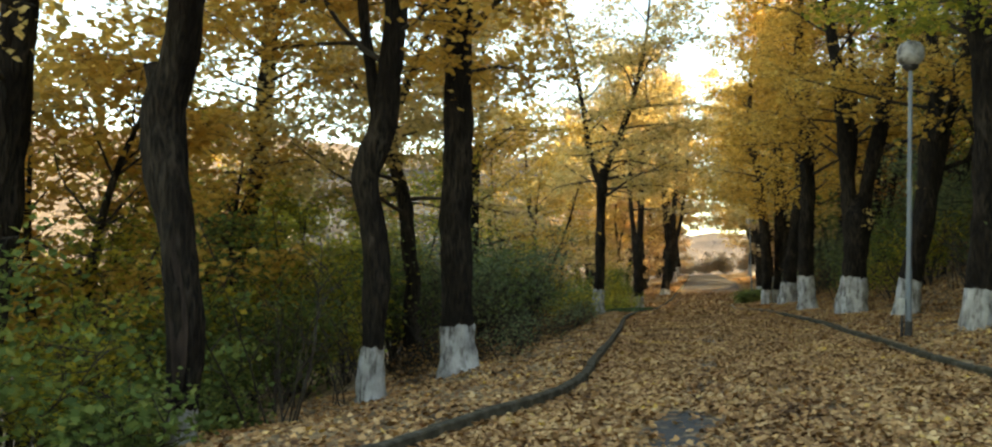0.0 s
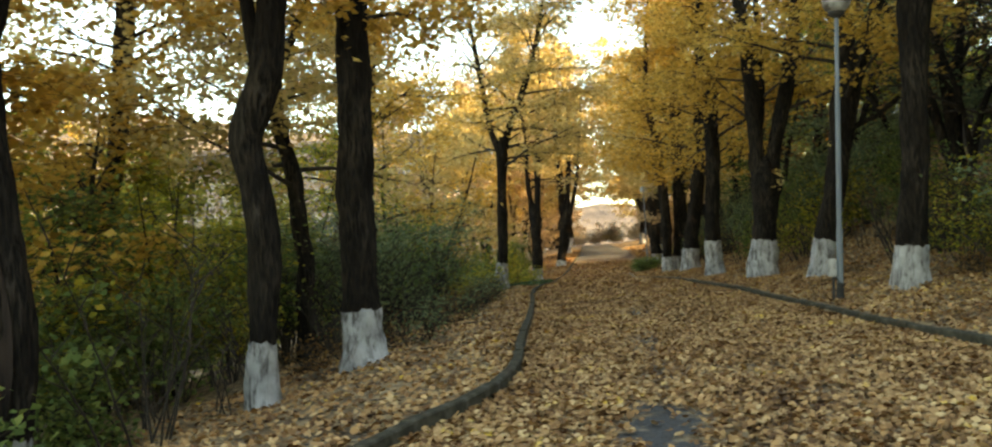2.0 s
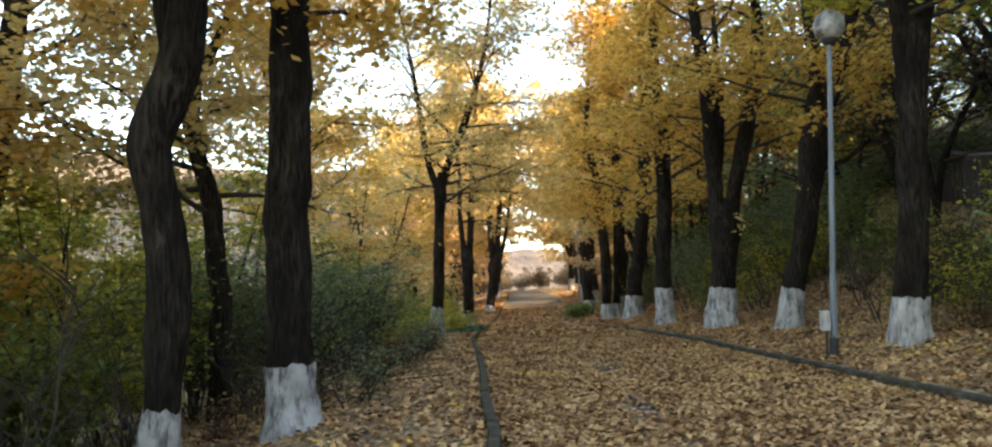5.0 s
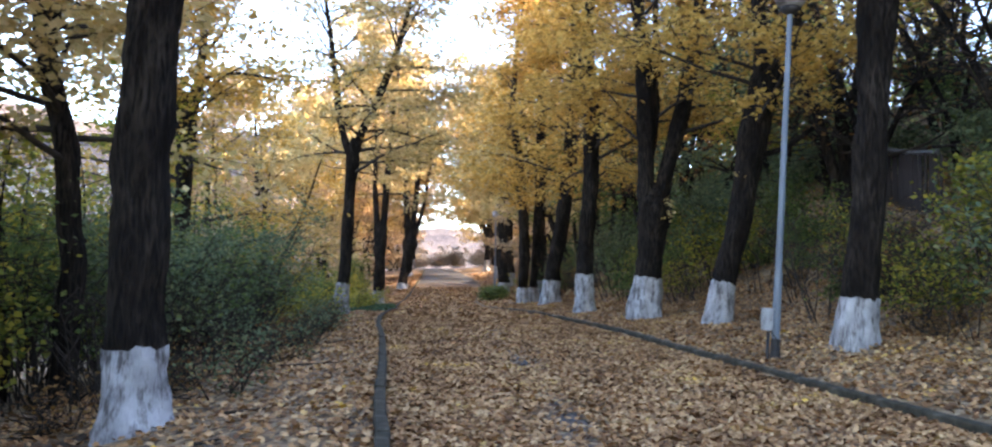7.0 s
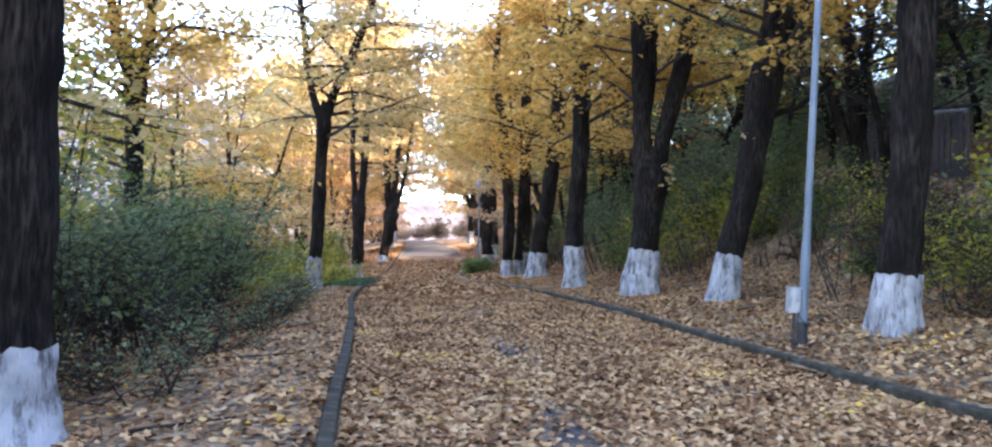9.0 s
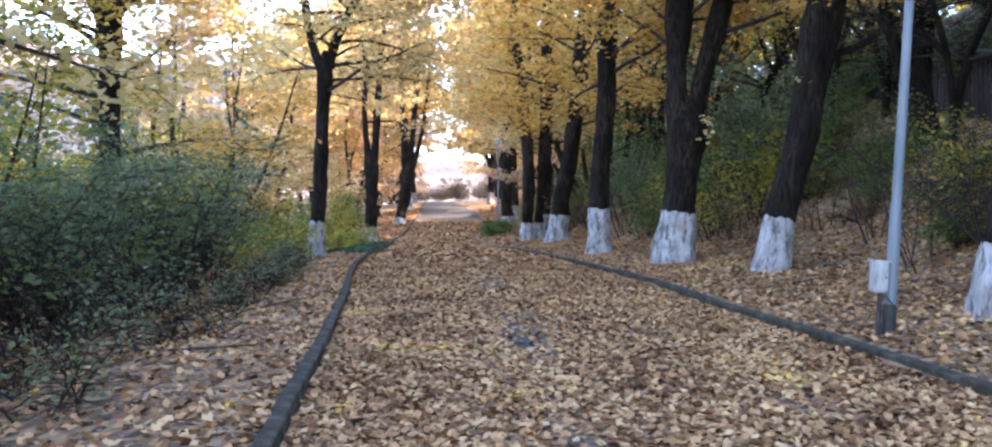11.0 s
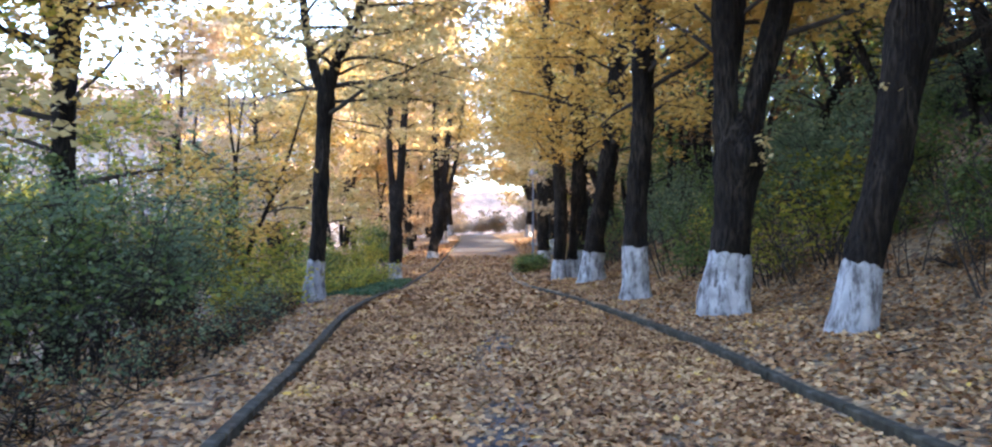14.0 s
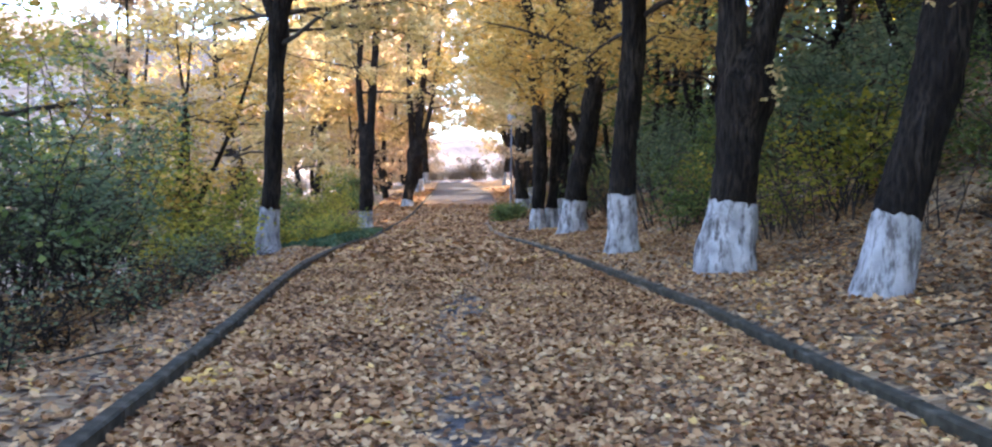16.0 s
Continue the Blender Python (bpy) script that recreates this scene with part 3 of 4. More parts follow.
tree(32, 23.55, [(5.36, 0.28, 0.349), (5.515, 1.21, 0.276), (5.632, 1.68, 0.26), (5.903, 2.75, 0.276), (6.088, 3.81, 0.296), (6.291, 4.86, 0.335), (6.427, 5.57, 0.31)], [[(6.379, 5.18, 0.213), (6.427, 6.45, 0.175), (6.33, 7.8, 0.145)], [(6.427, 5.09, 0.213), (6.912, 6.25, 0.184), (7.3, 7.51, 0.155)]], band=1.22, z_from=4.6, label="leaning avenue tree with lime-washed foot and burred trunk", stub=(6.039, 3.92, 0.06, 1.5, 0.75), group="avenue trees", fat=0.97)
tree(33, 26.8, [(4.431, 0.38, 0.424), (4.51, 1.32, 0.34), (4.618, 2.37, 0.345), (4.677, 3.17, 0.404)], [[(4.52, 2.98, 0.246), (4.48, 3.57, 0.219), (4.49, 4.46, 0.214), (4.471, 5.52, 0.236), (4.402, 7.41, 0.197)], [(4.825, 2.98, 0.246), (4.924, 3.57, 0.209), (5.121, 4.45, 0.209), (5.406, 5.5, 0.217), (5.781, 7.31, 0.187)], [(4.549, 4.26, 0.118), (4.717, 5.14, 0.108), (4.776, 6.42, 0.099)]], band=1.32, z_from=4.4, label="forked avenue tree with lime-washed foot", leaves=12000, limbs=36, reach=3.8, group="avenue trees")
tree(34, 30.65, [(3.41, 0.42, 0.304), (3.41, 1.5, 0.253), (3.479, 2.65, 0.235), (3.606, 3.99, 0.235), (3.616, 5.35, 0.236), (3.645, 6.71, 0.245)], band=1.48, z_from=4.2, label=LW, leaves=11000, limbs=34, reach=3.8, group="avenue trees")
tree(35, 38.4, [(3.127, 0.13, 0.412), (3.205, 1.22, 0.306), (3.558, 3.14, 0.284), (3.842, 5.06, 0.269), (4.028, 6.98, 0.294), (4.204, 8.92, 0.255)], band=1.15, top=15, z_from=4.0, limbs=36, leaves=10000, reach=4.0, size=0.18, label="leaning avenue tree with lime-washed foot", group="avenue trees")
tree(36, 42.9, [(2.334, 0.01, 0.267), (2.413, 2.28, 0.25), (2.304, 4.47, 0.218), (2.146, 6.67, 0.188)], band=0.75, top=14, z_from=4.0, limbs=30, leaves=8000, reach=3.6, size=0.18, label=LW, group="avenue trees")
tree(37, 43.2, [(2.808, 0.01, 0.267), (3.035, 3.37, 0.218), (3.174, 6.65, 0.219), (3.223, 9.95, 0.198)], band=0.78, top=16, z_from=4.5, limbs=30, leaves=8000, reach=3.6, size=0.18, label=LW, group="avenue trees")
tree(38, 66, [(2.5, -0.3, 0.46), (2.48, 1.0, 0.4), (2.4, 4.6, 0.36), (2.5, 6.5, 0.33)], band=0.75, top=15, z_from=5.0, limbs=30, leaves=8000, reach=4, size=0.22, label=LW, group="avenue trees", leaf=GOLD)
tree(39, 47.0, [(3.3, 0.0, 0.36), (3.4, 2.5, 0.3), (3.5, 6, 0.26)], band=1.1, top=15, z_from=4.5, limbs=30, leaves=8000, reach=4, size=0.2, label=LW, group="avenue trees", leaf=GOLD)
for i, (tx, ty) in enumerate([(3.3, 71), (2.7, 82), (-5.8, 88), (1.9, 93), (-6.2, 100)]):
    z = ground_at(tx, ty)
    s = 0.25 if i % 2 else -0.25
    tree(50 + i, ty, [(tx, z, 0.4), (tx + s * 0.4, z + 2, 0.32), (tx + s, z + 6, 0.26)], band=z + 1.1, top=15 + z, z_from=z + 4.5, limbs=30, leaves=9000, reach=4.4, size=0.28, leaf=GOLD, label=LW, group="avenue trees")


def wild_tree(seed, high, leaf, leaves, size, name_label, limbs=26, reach=3.0, z_from=1.6, r=0.16):
    rng = random.Random(seed)
    root = thing("tree", (0, 0, 0), name_label, "tree", "background trees")
    stems = []
    for k in range(rng.choice((1, 2, 3))):
        d = Vector((rng.gauss(0, 0.16), rng.gauss(0, 0.16), 1))
        pts = polyline(rng, Vector((0.1 * k, 0.08 * k, -0.3)), d, high * rng.uniform(0.8, 1), 9, 0.07, 0.05)
        stems.append((pts, [r * (1 - 0.1 * j) * (0.8 if k else 1) for j in range(10)]))
    tv, tf = [], []
    for i, (pts, rad) in enumerate(stems):
        p2, r2 = resample([(*p, q) for p, q in zip(pts, rad)], 0.4)
        tube(tv, tf, p2, r2, 9, 0.12, seed=seed + i)
    part("trunk", mesh_of("trunk", tv, tf, BARK, True), root)
    made, pos, nr = crown_on(rng, stems, z_from, limbs, reach, leaves)
    tagged(part("branchwork", mesh_of("branchwork", *joined(made), TWIG, True), root), kind="stuff")
    tagged(part("crown", leaf_mesh("crown", pos, nr.uniform(0.6, 1.3, leaves) * size, leaf, nr), root), kind="stuff")
    return root


def shrub(seed, wide, high, leaf, leaves, size, label, stems=9, low=0.3):
    """A bush of thin stems with loose small leaves, clear of leaves near the ground."""
    rng = random.Random(seed)
    root = thing("bush", (0, 0, 0), label, "bush", "undergrowth")
    spots = []
    for k in range(stems):
        sv, sf = [], []
        a = rng.uniform(0, 2 * math.pi)
        out = rng.uniform(0.05, 0.9)
        d = Vector((math.cos(a) * out * wide / high, math.sin(a) * out * wide / high, 1.0))
        pts = polyline(rng, Vector((math.cos(a), math.sin(a), 0)) * rng.uniform(0, 0.3) * wide - Vector((0, 0, 0.15)), d, high * rng.uniform(0.5, 1.15), 8, 0.15, 0.0)
        tube(sv, sf, pts, [0.018 * (1 - 0.1 * j) for j in range(9)], 5, cap=False)
        for j in range(2 + int(low * 4.5), 9):
            for _ in range(3):
                b3 = rng.uniform(0, 2 * math.pi)
                tw = polyline(rng, pts[j], Vector((math.cos(b3), math.sin(b3), rng.uniform(-0.1, 0.7))), rng.uniform(0.25, 0.75) * wide * 0.7, 3, 0.25, 0)
                tube(sv, sf, tw, [0.007, 0.006, 0.004, 0.003], 3, cap=False)
                spots += [q for q in tw[1:] if q.z > low * high * rng.uniform(0.3, 1.2)]
        part("stem", mesh_of("stem", sv, sf, TWIG, True), root)
    spots = np.array([tuple(s) for s in spots])
    nr = np.random.default_rng(seed)
    weight = nr.random(len(spots)) ** 3
    pos = spots[nr.choice(len(spots), leaves, p=weight / weight.sum())] + nr.normal(0, 1, (leaves, 3)) * (0.17, 0.17, 0.10)
    pos = pos[pos[:, 2] > 0.05]
    tagged(part("foliage", leaf_mesh("foliage", pos, nr.uniform(0.6, 1.3, len(pos)) * size, leaf, nr, tilt=0.7), root), kind="stuff")
    return root


def plant(protos, spots, rng, lo=0.8, hi=1.2):
    """Copies of the prototypes at (x, y); the first use of each is the prototype itself."""
    used = set()
    for i, (x, y) in enumerate(spots):
        o = protos[i % len(protos)]
        m = pose(x, y, ground_at(x, y) - 0.03, rng.uniform(-4, 4), rng.uniform(-4, 4), rng.uniform(0, 360)) @ Matrix.Diagonal((*[rng.uniform(lo, hi)] * 3, 1))
        if o in used:
            copy_thing(o, m)
        else:
            used.add(o)
            o.matrix_basis = m
    return used


rng = random.Random(4)
far_left = []
for y in np.arange(8, 80, 5.6):
    for x in np.arange(-12, -42, -7.0):
        px, pq = x + rng.uniform(-1.8, 1.8) - 0.05 * y, y + rng.uniform(-1.8, 1.8) - 0.25 * x * 0.2
        far_left.append((px, pq))
far_left += [(-10, 10.5), (-9.0, 14.4), (-13, 18), (-15, 12), (-9.8, 22.5), (-14, 8), (-8.6, 39), (-9.4, 45), (-8.2, 50)]
rng.shuffle(far_left)
far_left = [p for i, p in enumerate(far_left) if i % 2] + [(-9.8, 10.8), (-12.2, 8.4), (-13.5, 12.6), (-16, 10)]
plant([wild_tree(71, 9, LIME, 4600, 0.18, "slender woodland tree with yellow-green leaves"),
       wild_tree(72, 10, YELLOW, 4800, 0.18, "woodland tree with thin yellow crown"),
       wild_tree(73, 8, LIME, 4600, 0.17, "young woodland tree turning from green to yellow"),
       wild_tree(74, 11, YELLOW, 3600, 0.18, "tall thin woodland tree losing its leaves")], far_left, rng)

end_spots = [(x, y) for y in (104, 112, 122) for x in (-17, -12.5, -9, 3.5, 8, 13)] + [(-12, 44), (-10, 52), (-12, 60), (-11, 68), (-9.5, 76), (-13, 84), (-10, 92), (6, 52), (5, 62), (6, 72), (5, 84), (5.5, 94)]
plant([wild_tree(81, 13, HAZY_PEACH, 5000, 0.28, "tall golden tree beside the far path", 34, 3.8, 2.0, 0.24), wild_tree(82, 14, GOLD, 5000, 0.28, "tall yellow tree beside the far path", 34, 3.8, 2.5, 0.24)], end_spots, rng)

plant([wild_tree(83, 24, HAZY_PEACH, 6500, 0.4, "tall golden tree over the far path, paled for haze", 46, 6.5, 8.5, 0.34), wild_tree(84, 22, GOLD, 6500, 0.38, "tall thin yellow tree over the far path", 46, 6.0, 8.0, 0.32)], [(-8.2, 84), (3.4, 83), (-9.5, 96), (3.0, 99), (-7.5, 112), (3.6, 115), (-14, 104), (-12, 74), (8, 108)], rng)

# hillside wood above the right bank; unseen trees added to block the sun
hill = [(x + rng.uniform(-2, 2), y + rng.uniform(-2, 2)) for y in np.arange(-20, 66, 6) for x in (11.5, 16, 22, 29, 37, 46)]
# rows added beside the far path to shade its end
hill += [(x + rng.uniform(-1.5, 1.5), y + rng.uniform(-1.5, 1.5)) for y in np.arange(79, 119, 6.5) for x in (10.5, 15.5, 21)]
hill += [(x + rng.uniform(-1.5, 1.5), y + rng.uniform(-1.5, 1.5)) for y in np.arange(62, 76, 6) for x in (7, 13)]
hill += [(8.6, 37), (7.4, 41), (9.2, 44), (6.6, 46.5), (8.0, 50), (6.4, 54), (9.5, 55), (7.0, 59), (12.5, 42), (12, 49), (5.8, 64), (8.5, 65)]
rng.shuffle(hill)
plant([wild_tree(91, 9, DUSK, 4200, 0.17, "dark green tree on the shaded bank"), wild_tree(92, 10, GREEN, 4000, 0.17, "green tree on the shaded bank"), wild_tree(93, 9, LIME, 3600, 0.17, "tree with green and yellow leaves on the bank"), wild_tree(94, 9, RUSSET, 900, 0.18, "nearly bare tree on the shaded bank")], hill, rng, 0.9, 1.3)

# end thicket: haze is put into its pale leaf colour
end_bush = [(x + rng.uniform(-1, 1), y + rng.uniform(-2, 2)) for y in (110, 116, 123) for x in np.arange(-22, 16, 2.6) if not (y < 113 and -7 < x < 1)]
plant([shrub(131, 2.0, 2.6, HAZE_LEAF, 2200, 0.2, "russet thicket at the end of the path, paled for haze"), shrub(132, 2.2, 2.0, HAZE_LEAF, 1500, 0.2, "straw-coloured thicket at the end of the path, paled for haze")], end_bush, rng, 0.7, 1.2)

# bare, twiggy wood on the bank
plant([wild_tree(95, 11, RUSSET, 700, 0.12, "bare grey-brown tree with dense twigs on the bank", 64, 3.6, 1.0, 0.13), wild_tree(96, 9, RUSSET, 500, 0.12, "thin bare tree on the bank", 56, 3.0, 0.8, 0.1)], [(10.4, 19.5), (11.8, 22.5), (13.2, 18.2), (12.6, 26.4), (14.2, 30), (11.2, 31.4), (15.8, 24), (17, 34), (13.4, 36), (16.5, 28.4), (18.6, 21), (10.0, 26.2)], rng)

# undergrowth on the left
thicket = [(-6.3, 6.4), (-7, 8.4), (-6.6, 10.2), (-7.6, 11.6), (-6.7, 12.6), (-8.6, 9.8), (-7, 14), (-8.6, 15.5), (-10.4, 16.5), (-6.5, 15.6), (-12, 14), (-11.5, 20), (-8, 21.5), (-9.2, 28), (-8.4, 33), (-7.6, 38), (-9.5, 42), (-8.4, 48), (-8.9, 55), (-8, 61), (-8.2, 67), (-8.4, 74), (-7.7, 5.4), (-9.4, 7.4), (-13, 17), (-12.5, 27), (-6.9, 44), (-7.2, 51)]
plant([shrub(101, 1.5, 2.5, GREEN, 2100, 0.1, "tall green bush with thin stems"), shrub(102, 1.6, 2.2, LIME, 1800, 0.1, "bush with yellowing green leaves"), shrub(103, 1.4, 1.9, GREEN, 1800, 0.095, "loose green bush in the undergrowth"), shrub(104, 1.5, 2.9, LIME, 2000, 0.1, "tall yellow-green bush in the undergrowth")], thicket, rng)
dense = [(-5.85, 18.9), (-6.2, 20.6), (-5.55, 21.2), (-6.35, 22.6), (-5.4, 23.4), (-5.8, 25), (-5.4, 26.4), (-5.8, 28.2), (-7.4, 19.2), (-7.45, 23.8), (-6.4, 28.5), (-6.4, 18), (-5.25, 19.6), (-5.3, 21.4), (-5.1, 23.2), (-5.25, 25.2)]
plant([shrub(111, 1.7, 3.2, DUSK, 1650, 0.08, "loose rounded grey-green bush", 18, 0.62), shrub(112, 1.6, 2.2, DUSK, 1250, 0.08, "ragged grey-green bush by the verge", 15, 0.64), shrub(113, 1.7, 2.7, GREEN, 1500, 0.08, "ragged green bush with thin stems", 16, 0.56)], dense, rng, 0.85, 1.2)
plant([shrub(117, 1.3, 1.25, DUSK, 380, 0.065, "low twiggy bush with few leaves by the verge", 6, 0.3), shrub(118, 1.1, 0.9, RUSSET, 320, 0.055, "low brown twiggy growth in the leaf litter", 6, 0.1)], [(-3.2, 15.6), (-3.7, 16.8), (-3.3, 18.2), (-3.6, 19.4), (-3.35, 20.8), (-3.8, 22.0), (-3.5, 23.2), (-3.9, 24.4), (-3.7, 25.8), (-4.1, 27.0), (-4.0, 28.4), (-4.4, 29.6), (-4.3, 31.0), (-4.6, 14.6), (-4.3, 17.2), (-4.4, 26.2)], rng)
plant([shrub(115, 0.9, 1.0, LIME, 1500, 0.09, "low yellow-green bush by the verge", 7, 0.1)], [(-4.7, 36.5), (-5.3, 39.5), (-5.0, 45), (-5.6, 50), (-4.9, 30.6), (-6.2, 34.5)], rng)
plant([shrub(119, 0.8, 0.8, GREEN, 900, 0.1, "green weeds at the foot of the far lamp", 8, 0.05)], [(1.15, 61), (1.5, 64), (1.9, 58.5), (1.2, 56.5), (2.2, 62.5)], rng)
plant([shrub(116, 0.7, 0.7, GREEN, 1500, 0.07, "low green seedling bush at the verge", 8, 0.05)], [(-5.0, 7.3), (-5.7, 7.5), (-4.5, 6.6), (-6.1, 8.3), (-5.5, 9.6)], rng)

saplings = [(-9.2, 20.5), (-8.3, 24.3), (-11, 21.6), (-10.6, 18.4), (-7.9, 19.6), (-9.9, 27), (-9, 11), (-11, 13.5), (-10, 17), (-12.5, 16), (-13.5, 20), (-9.5, 25), (-12, 23), (-8.6, 31), (-11, 29), (-14, 26), (-8.2, 16.2), (-7.6, 12.6), (-15, 15), (-16.5, 19), (-12.5, 10.2), (-15, 33), (-9.6, 36)]
plant([wild_tree(141, 5.0, LIME, 2300, 0.125, "sapling with yellow-green leaves", 24, 2.0, 0.7, 0.06), wild_tree(142, 6.0, LIME, 2300, 0.125, "tall sapling with yellow-green leaves", 24, 2.2, 0.9, 0.07), wild_tree(143, 4.5, GREEN, 2100, 0.115, "green sapling in the undergrowth", 22, 1.9, 0.5, 0.06)], saplings, rng)

# undergrowth on the right bank
bank = [(7.3, 13.5), (7.6, 16.2), (7.4, 20.2), (8.2, 22.5), (8.6, 26.6), (7.2, 28.6), (7.6, 32.5), (6.0, 34.5), (7.2, 36.5), (5.8, 39.5), (6.4, 42.5), (5.6, 46), (5.4, 50), (9.8, 15), (10.2, 19), (11, 17), (9.4, 29.5), (9.9, 33), (10.6, 36), (8.6, 38), (4.6, 44.5), (5.1, 55), (4.6, 60), (3.6, 65), (9.0, 41), (8.2, 46), (7.6, 51), (7.4, 57), (11.6, 40), (10.8, 46), (10.2, 53), (9.8, 60), (6.6, 63), (5.2, 70), (7.4, 70), (5.9, 29.2), (5.0, 33), (5.4, 36.8), (4.8, 40.6), (7.0, 18.2), (6.6, 33.6), (6.9, 38.6), (4.2, 48), (4.0, 52)]
plant([shrub(121, 1.3, 1.6, GREEN, 1500, 0.085, "green bush on the leafy bank"), shrub(122, 1.4, 2.2, DUSK, 1700, 0.085, "grey-green bush on the shaded bank"), shrub(123, 1.3, 1.7, RUSSET, 600, 0.065, "twiggy brown bush nearly bare of leaves", 26), shrub(124, 1.5, 1.8, LIME, 1100, 0.085, "spreading yellow-green bush on the bank", 12)], bank, rng)
upper = [(x + rng.uniform(-1, 1), y + rng.uniform(-1, 1)) for y in np.arange(14, 60, 3.4) for x in (12.2, 14.6, 17.4)] + [(x + rng.uniform(-1.2, 1.2), y + rng.uniform(-1, 1)) for y in np.arange(36, 78, 4.5) for x in (9.5, 20.5, 24)]
plant([shrub(128, 1.6, 2.4, DUSK, 2600, 0.1, "grey-green bush high on the bank"), shrub(129, 1.6, 2.2, GREEN, 2400, 0.1, "green bush high on the bank"), shrub(130, 1.5, 2.0, RUSSET, 700, 0.09, "brown twiggy bush high on the bank", 14)], upper, rng)
plant([shrub(125, 1.2, 2.0, LIME, 1500, 0.09, "yellowing bush on the bank")], [(6.8, 28.1), (7.7, 15.2), (8.5, 18.6), (8.2, 16.8)], rng)
plant([shrub(126, 0.8, 0.8, GREEN, 1500, 0.07, "low green creeper patch on the bank", 8, 0.05), shrub(127, 0.8, 0.7, RUSSET, 500, 0.07, "low brown weeds on the bank", 12, 0.05)], [(6.7 + 0.35 * (k % 5) + 0.06 * k, 14 + 0.72 * k) for k in range(38)], rng)


# ---- street lamps ----
def lamp(x, y, tilt, lower, label, box):
    g = ground_at(x, y)
    root = thing("street_lamp", (x, y, g), label, "street lamp", "street lamps")
    v, f = [], []
    tube(v, f, [Vector((0, 0, z)) for z in (-0.2, 0.0, 1.3)], [0.06, 0.06, 0.058], 16)
    tube(v, f, [Vector((0, 0, z)) for z in (1.3, 1.33, 5.27)], [0.052, 0.049, 0.04], 16)
    part("pole", mesh_of("pole", v, f, STEEL, False), root)
    v, f = [], []
    tube(v, f, [Vector((0, 0, z)) for z in (-0.1, 0.03, 0.30, 0.31)], [0.07, 0.07, 0.066, 0.061], 16)
    part("foot_sleeve", mesh_of("foot_sleeve", v, f, lower, False), root)
    v, f = [], []
    tube(v, f, [Vector((0, 0, z)) for z in (5.2, 5.25, 5.3, 5.32)], [0.06, 0.13, 0.15, 0.13], 18)
    part("collar", mesh_of("collar", v, f, RUSTED, True), root)
    v, f = [], []
    prof = [(0.13, 5.31), (0.2, 5.36), (0.245, 5.45), (0.255, 5.55), (0.24, 5.65), (0.19, 5.73), (0.11, 5.78), (0.02, 5.795)]
    tube(v, f, [Vector((0, 0, z)) for _, z in prof], [r for r, _ in prof], 24)
    part("globe", mesh_of("globe", v, f, OPAL, True), root, "dirty white globe")
    if box:
        bm = bmesh.new()
        bmesh.ops.create_cube(bm, size=1)
        bmesh.ops.scale(bm, vec=(0.15, 0.13, 0.31), verts=bm.verts)
        bmesh.ops.bevel(bm, geom=bm.edges[:], offset=0.014, segments=2, affect="EDGES")
        bmesh.ops.translate(bm, vec=(-0.15, -0.03, 0.58), verts=bm.verts)
        me = bpy.data.meshes.new("switch_box")
        bm.to_mesh(me)
        bm.free()
        me.materials.append(BOXPAINT)
        b3 = part("switch_box", me, root, "weathered white metal box")
        v, f = [], []
        for z0, z1, w, yy in ((0.735, 0.752, 0.085, -0.03), ):
            v += [(-0.15 + sx * w, -0.03 + sy * 0.075, z) for z in (z0, z1) for sx, sy in ((-1, -1), (1, -1), (1, 1), (-1, 1))]
            f += [(0, 1, 5, 4), (1, 2, 6, 5), (2, 3, 7, 6), (3, 0, 4, 7), (4, 5, 6, 7), (3, 2, 1, 0)]
        part("lid", mesh_of("lid", v, f, BOXPAINT), b3)
        v = [(-0.15 + sx * 0.058, yy, 0.575 + sz * 0.125) for yy in (-0.094, -0.101) for sx, sz in ((-1, -1), (1, -1), (1, 1), (-1, 1))]
        part("door", mesh_of("door", v, [(4, 5, 6, 7), (0, 1, 5, 4), (1, 2, 6, 5), (2, 3, 7, 6), (3, 0, 4, 7)], BOXPAINT), b3)
        v, f = [], []
        tube(v, f, [Vector((-0.108, y, 0.58)) for y in (-0.098, -0.112)], [0.009, 0.008], 10)
        part("lock", mesh_of("lock", v, f, RUSTED), b3, "small dark lock")
        v, f = [], []
        tube(v, f, [Vector((-0.12, -0.02, z)) for z in (-0.1, 0.43)], [0.025, 0.025], 8)
        part("conduit", mesh_of("conduit", v, f, RUSTED), root)
        v, f = [], []
        tube(v, f, [Vector((-0.10, -0.07, 0.42)), Vector((-0.04, -0.1, 0.33)), Vector((0.03, -0.085, 0.27)), Vector((0.06, -0.07, 0.30))], [0.009] * 4, 6)
        part("cable", mesh_of("cable", v, f, RUSTED), root)
    root.rotation_euler = (radians(tilt[0]), radians(tilt[1]), 0)
    return root


lamp(4.4, 17.5, (0, 3.4), RUSTED, "tall grey steel lamp with dirty globe and switch box", True)
lamp(1.72, 62, (0, 0.5), GREENSTEEL, "distant grey lamp with round white head", False)


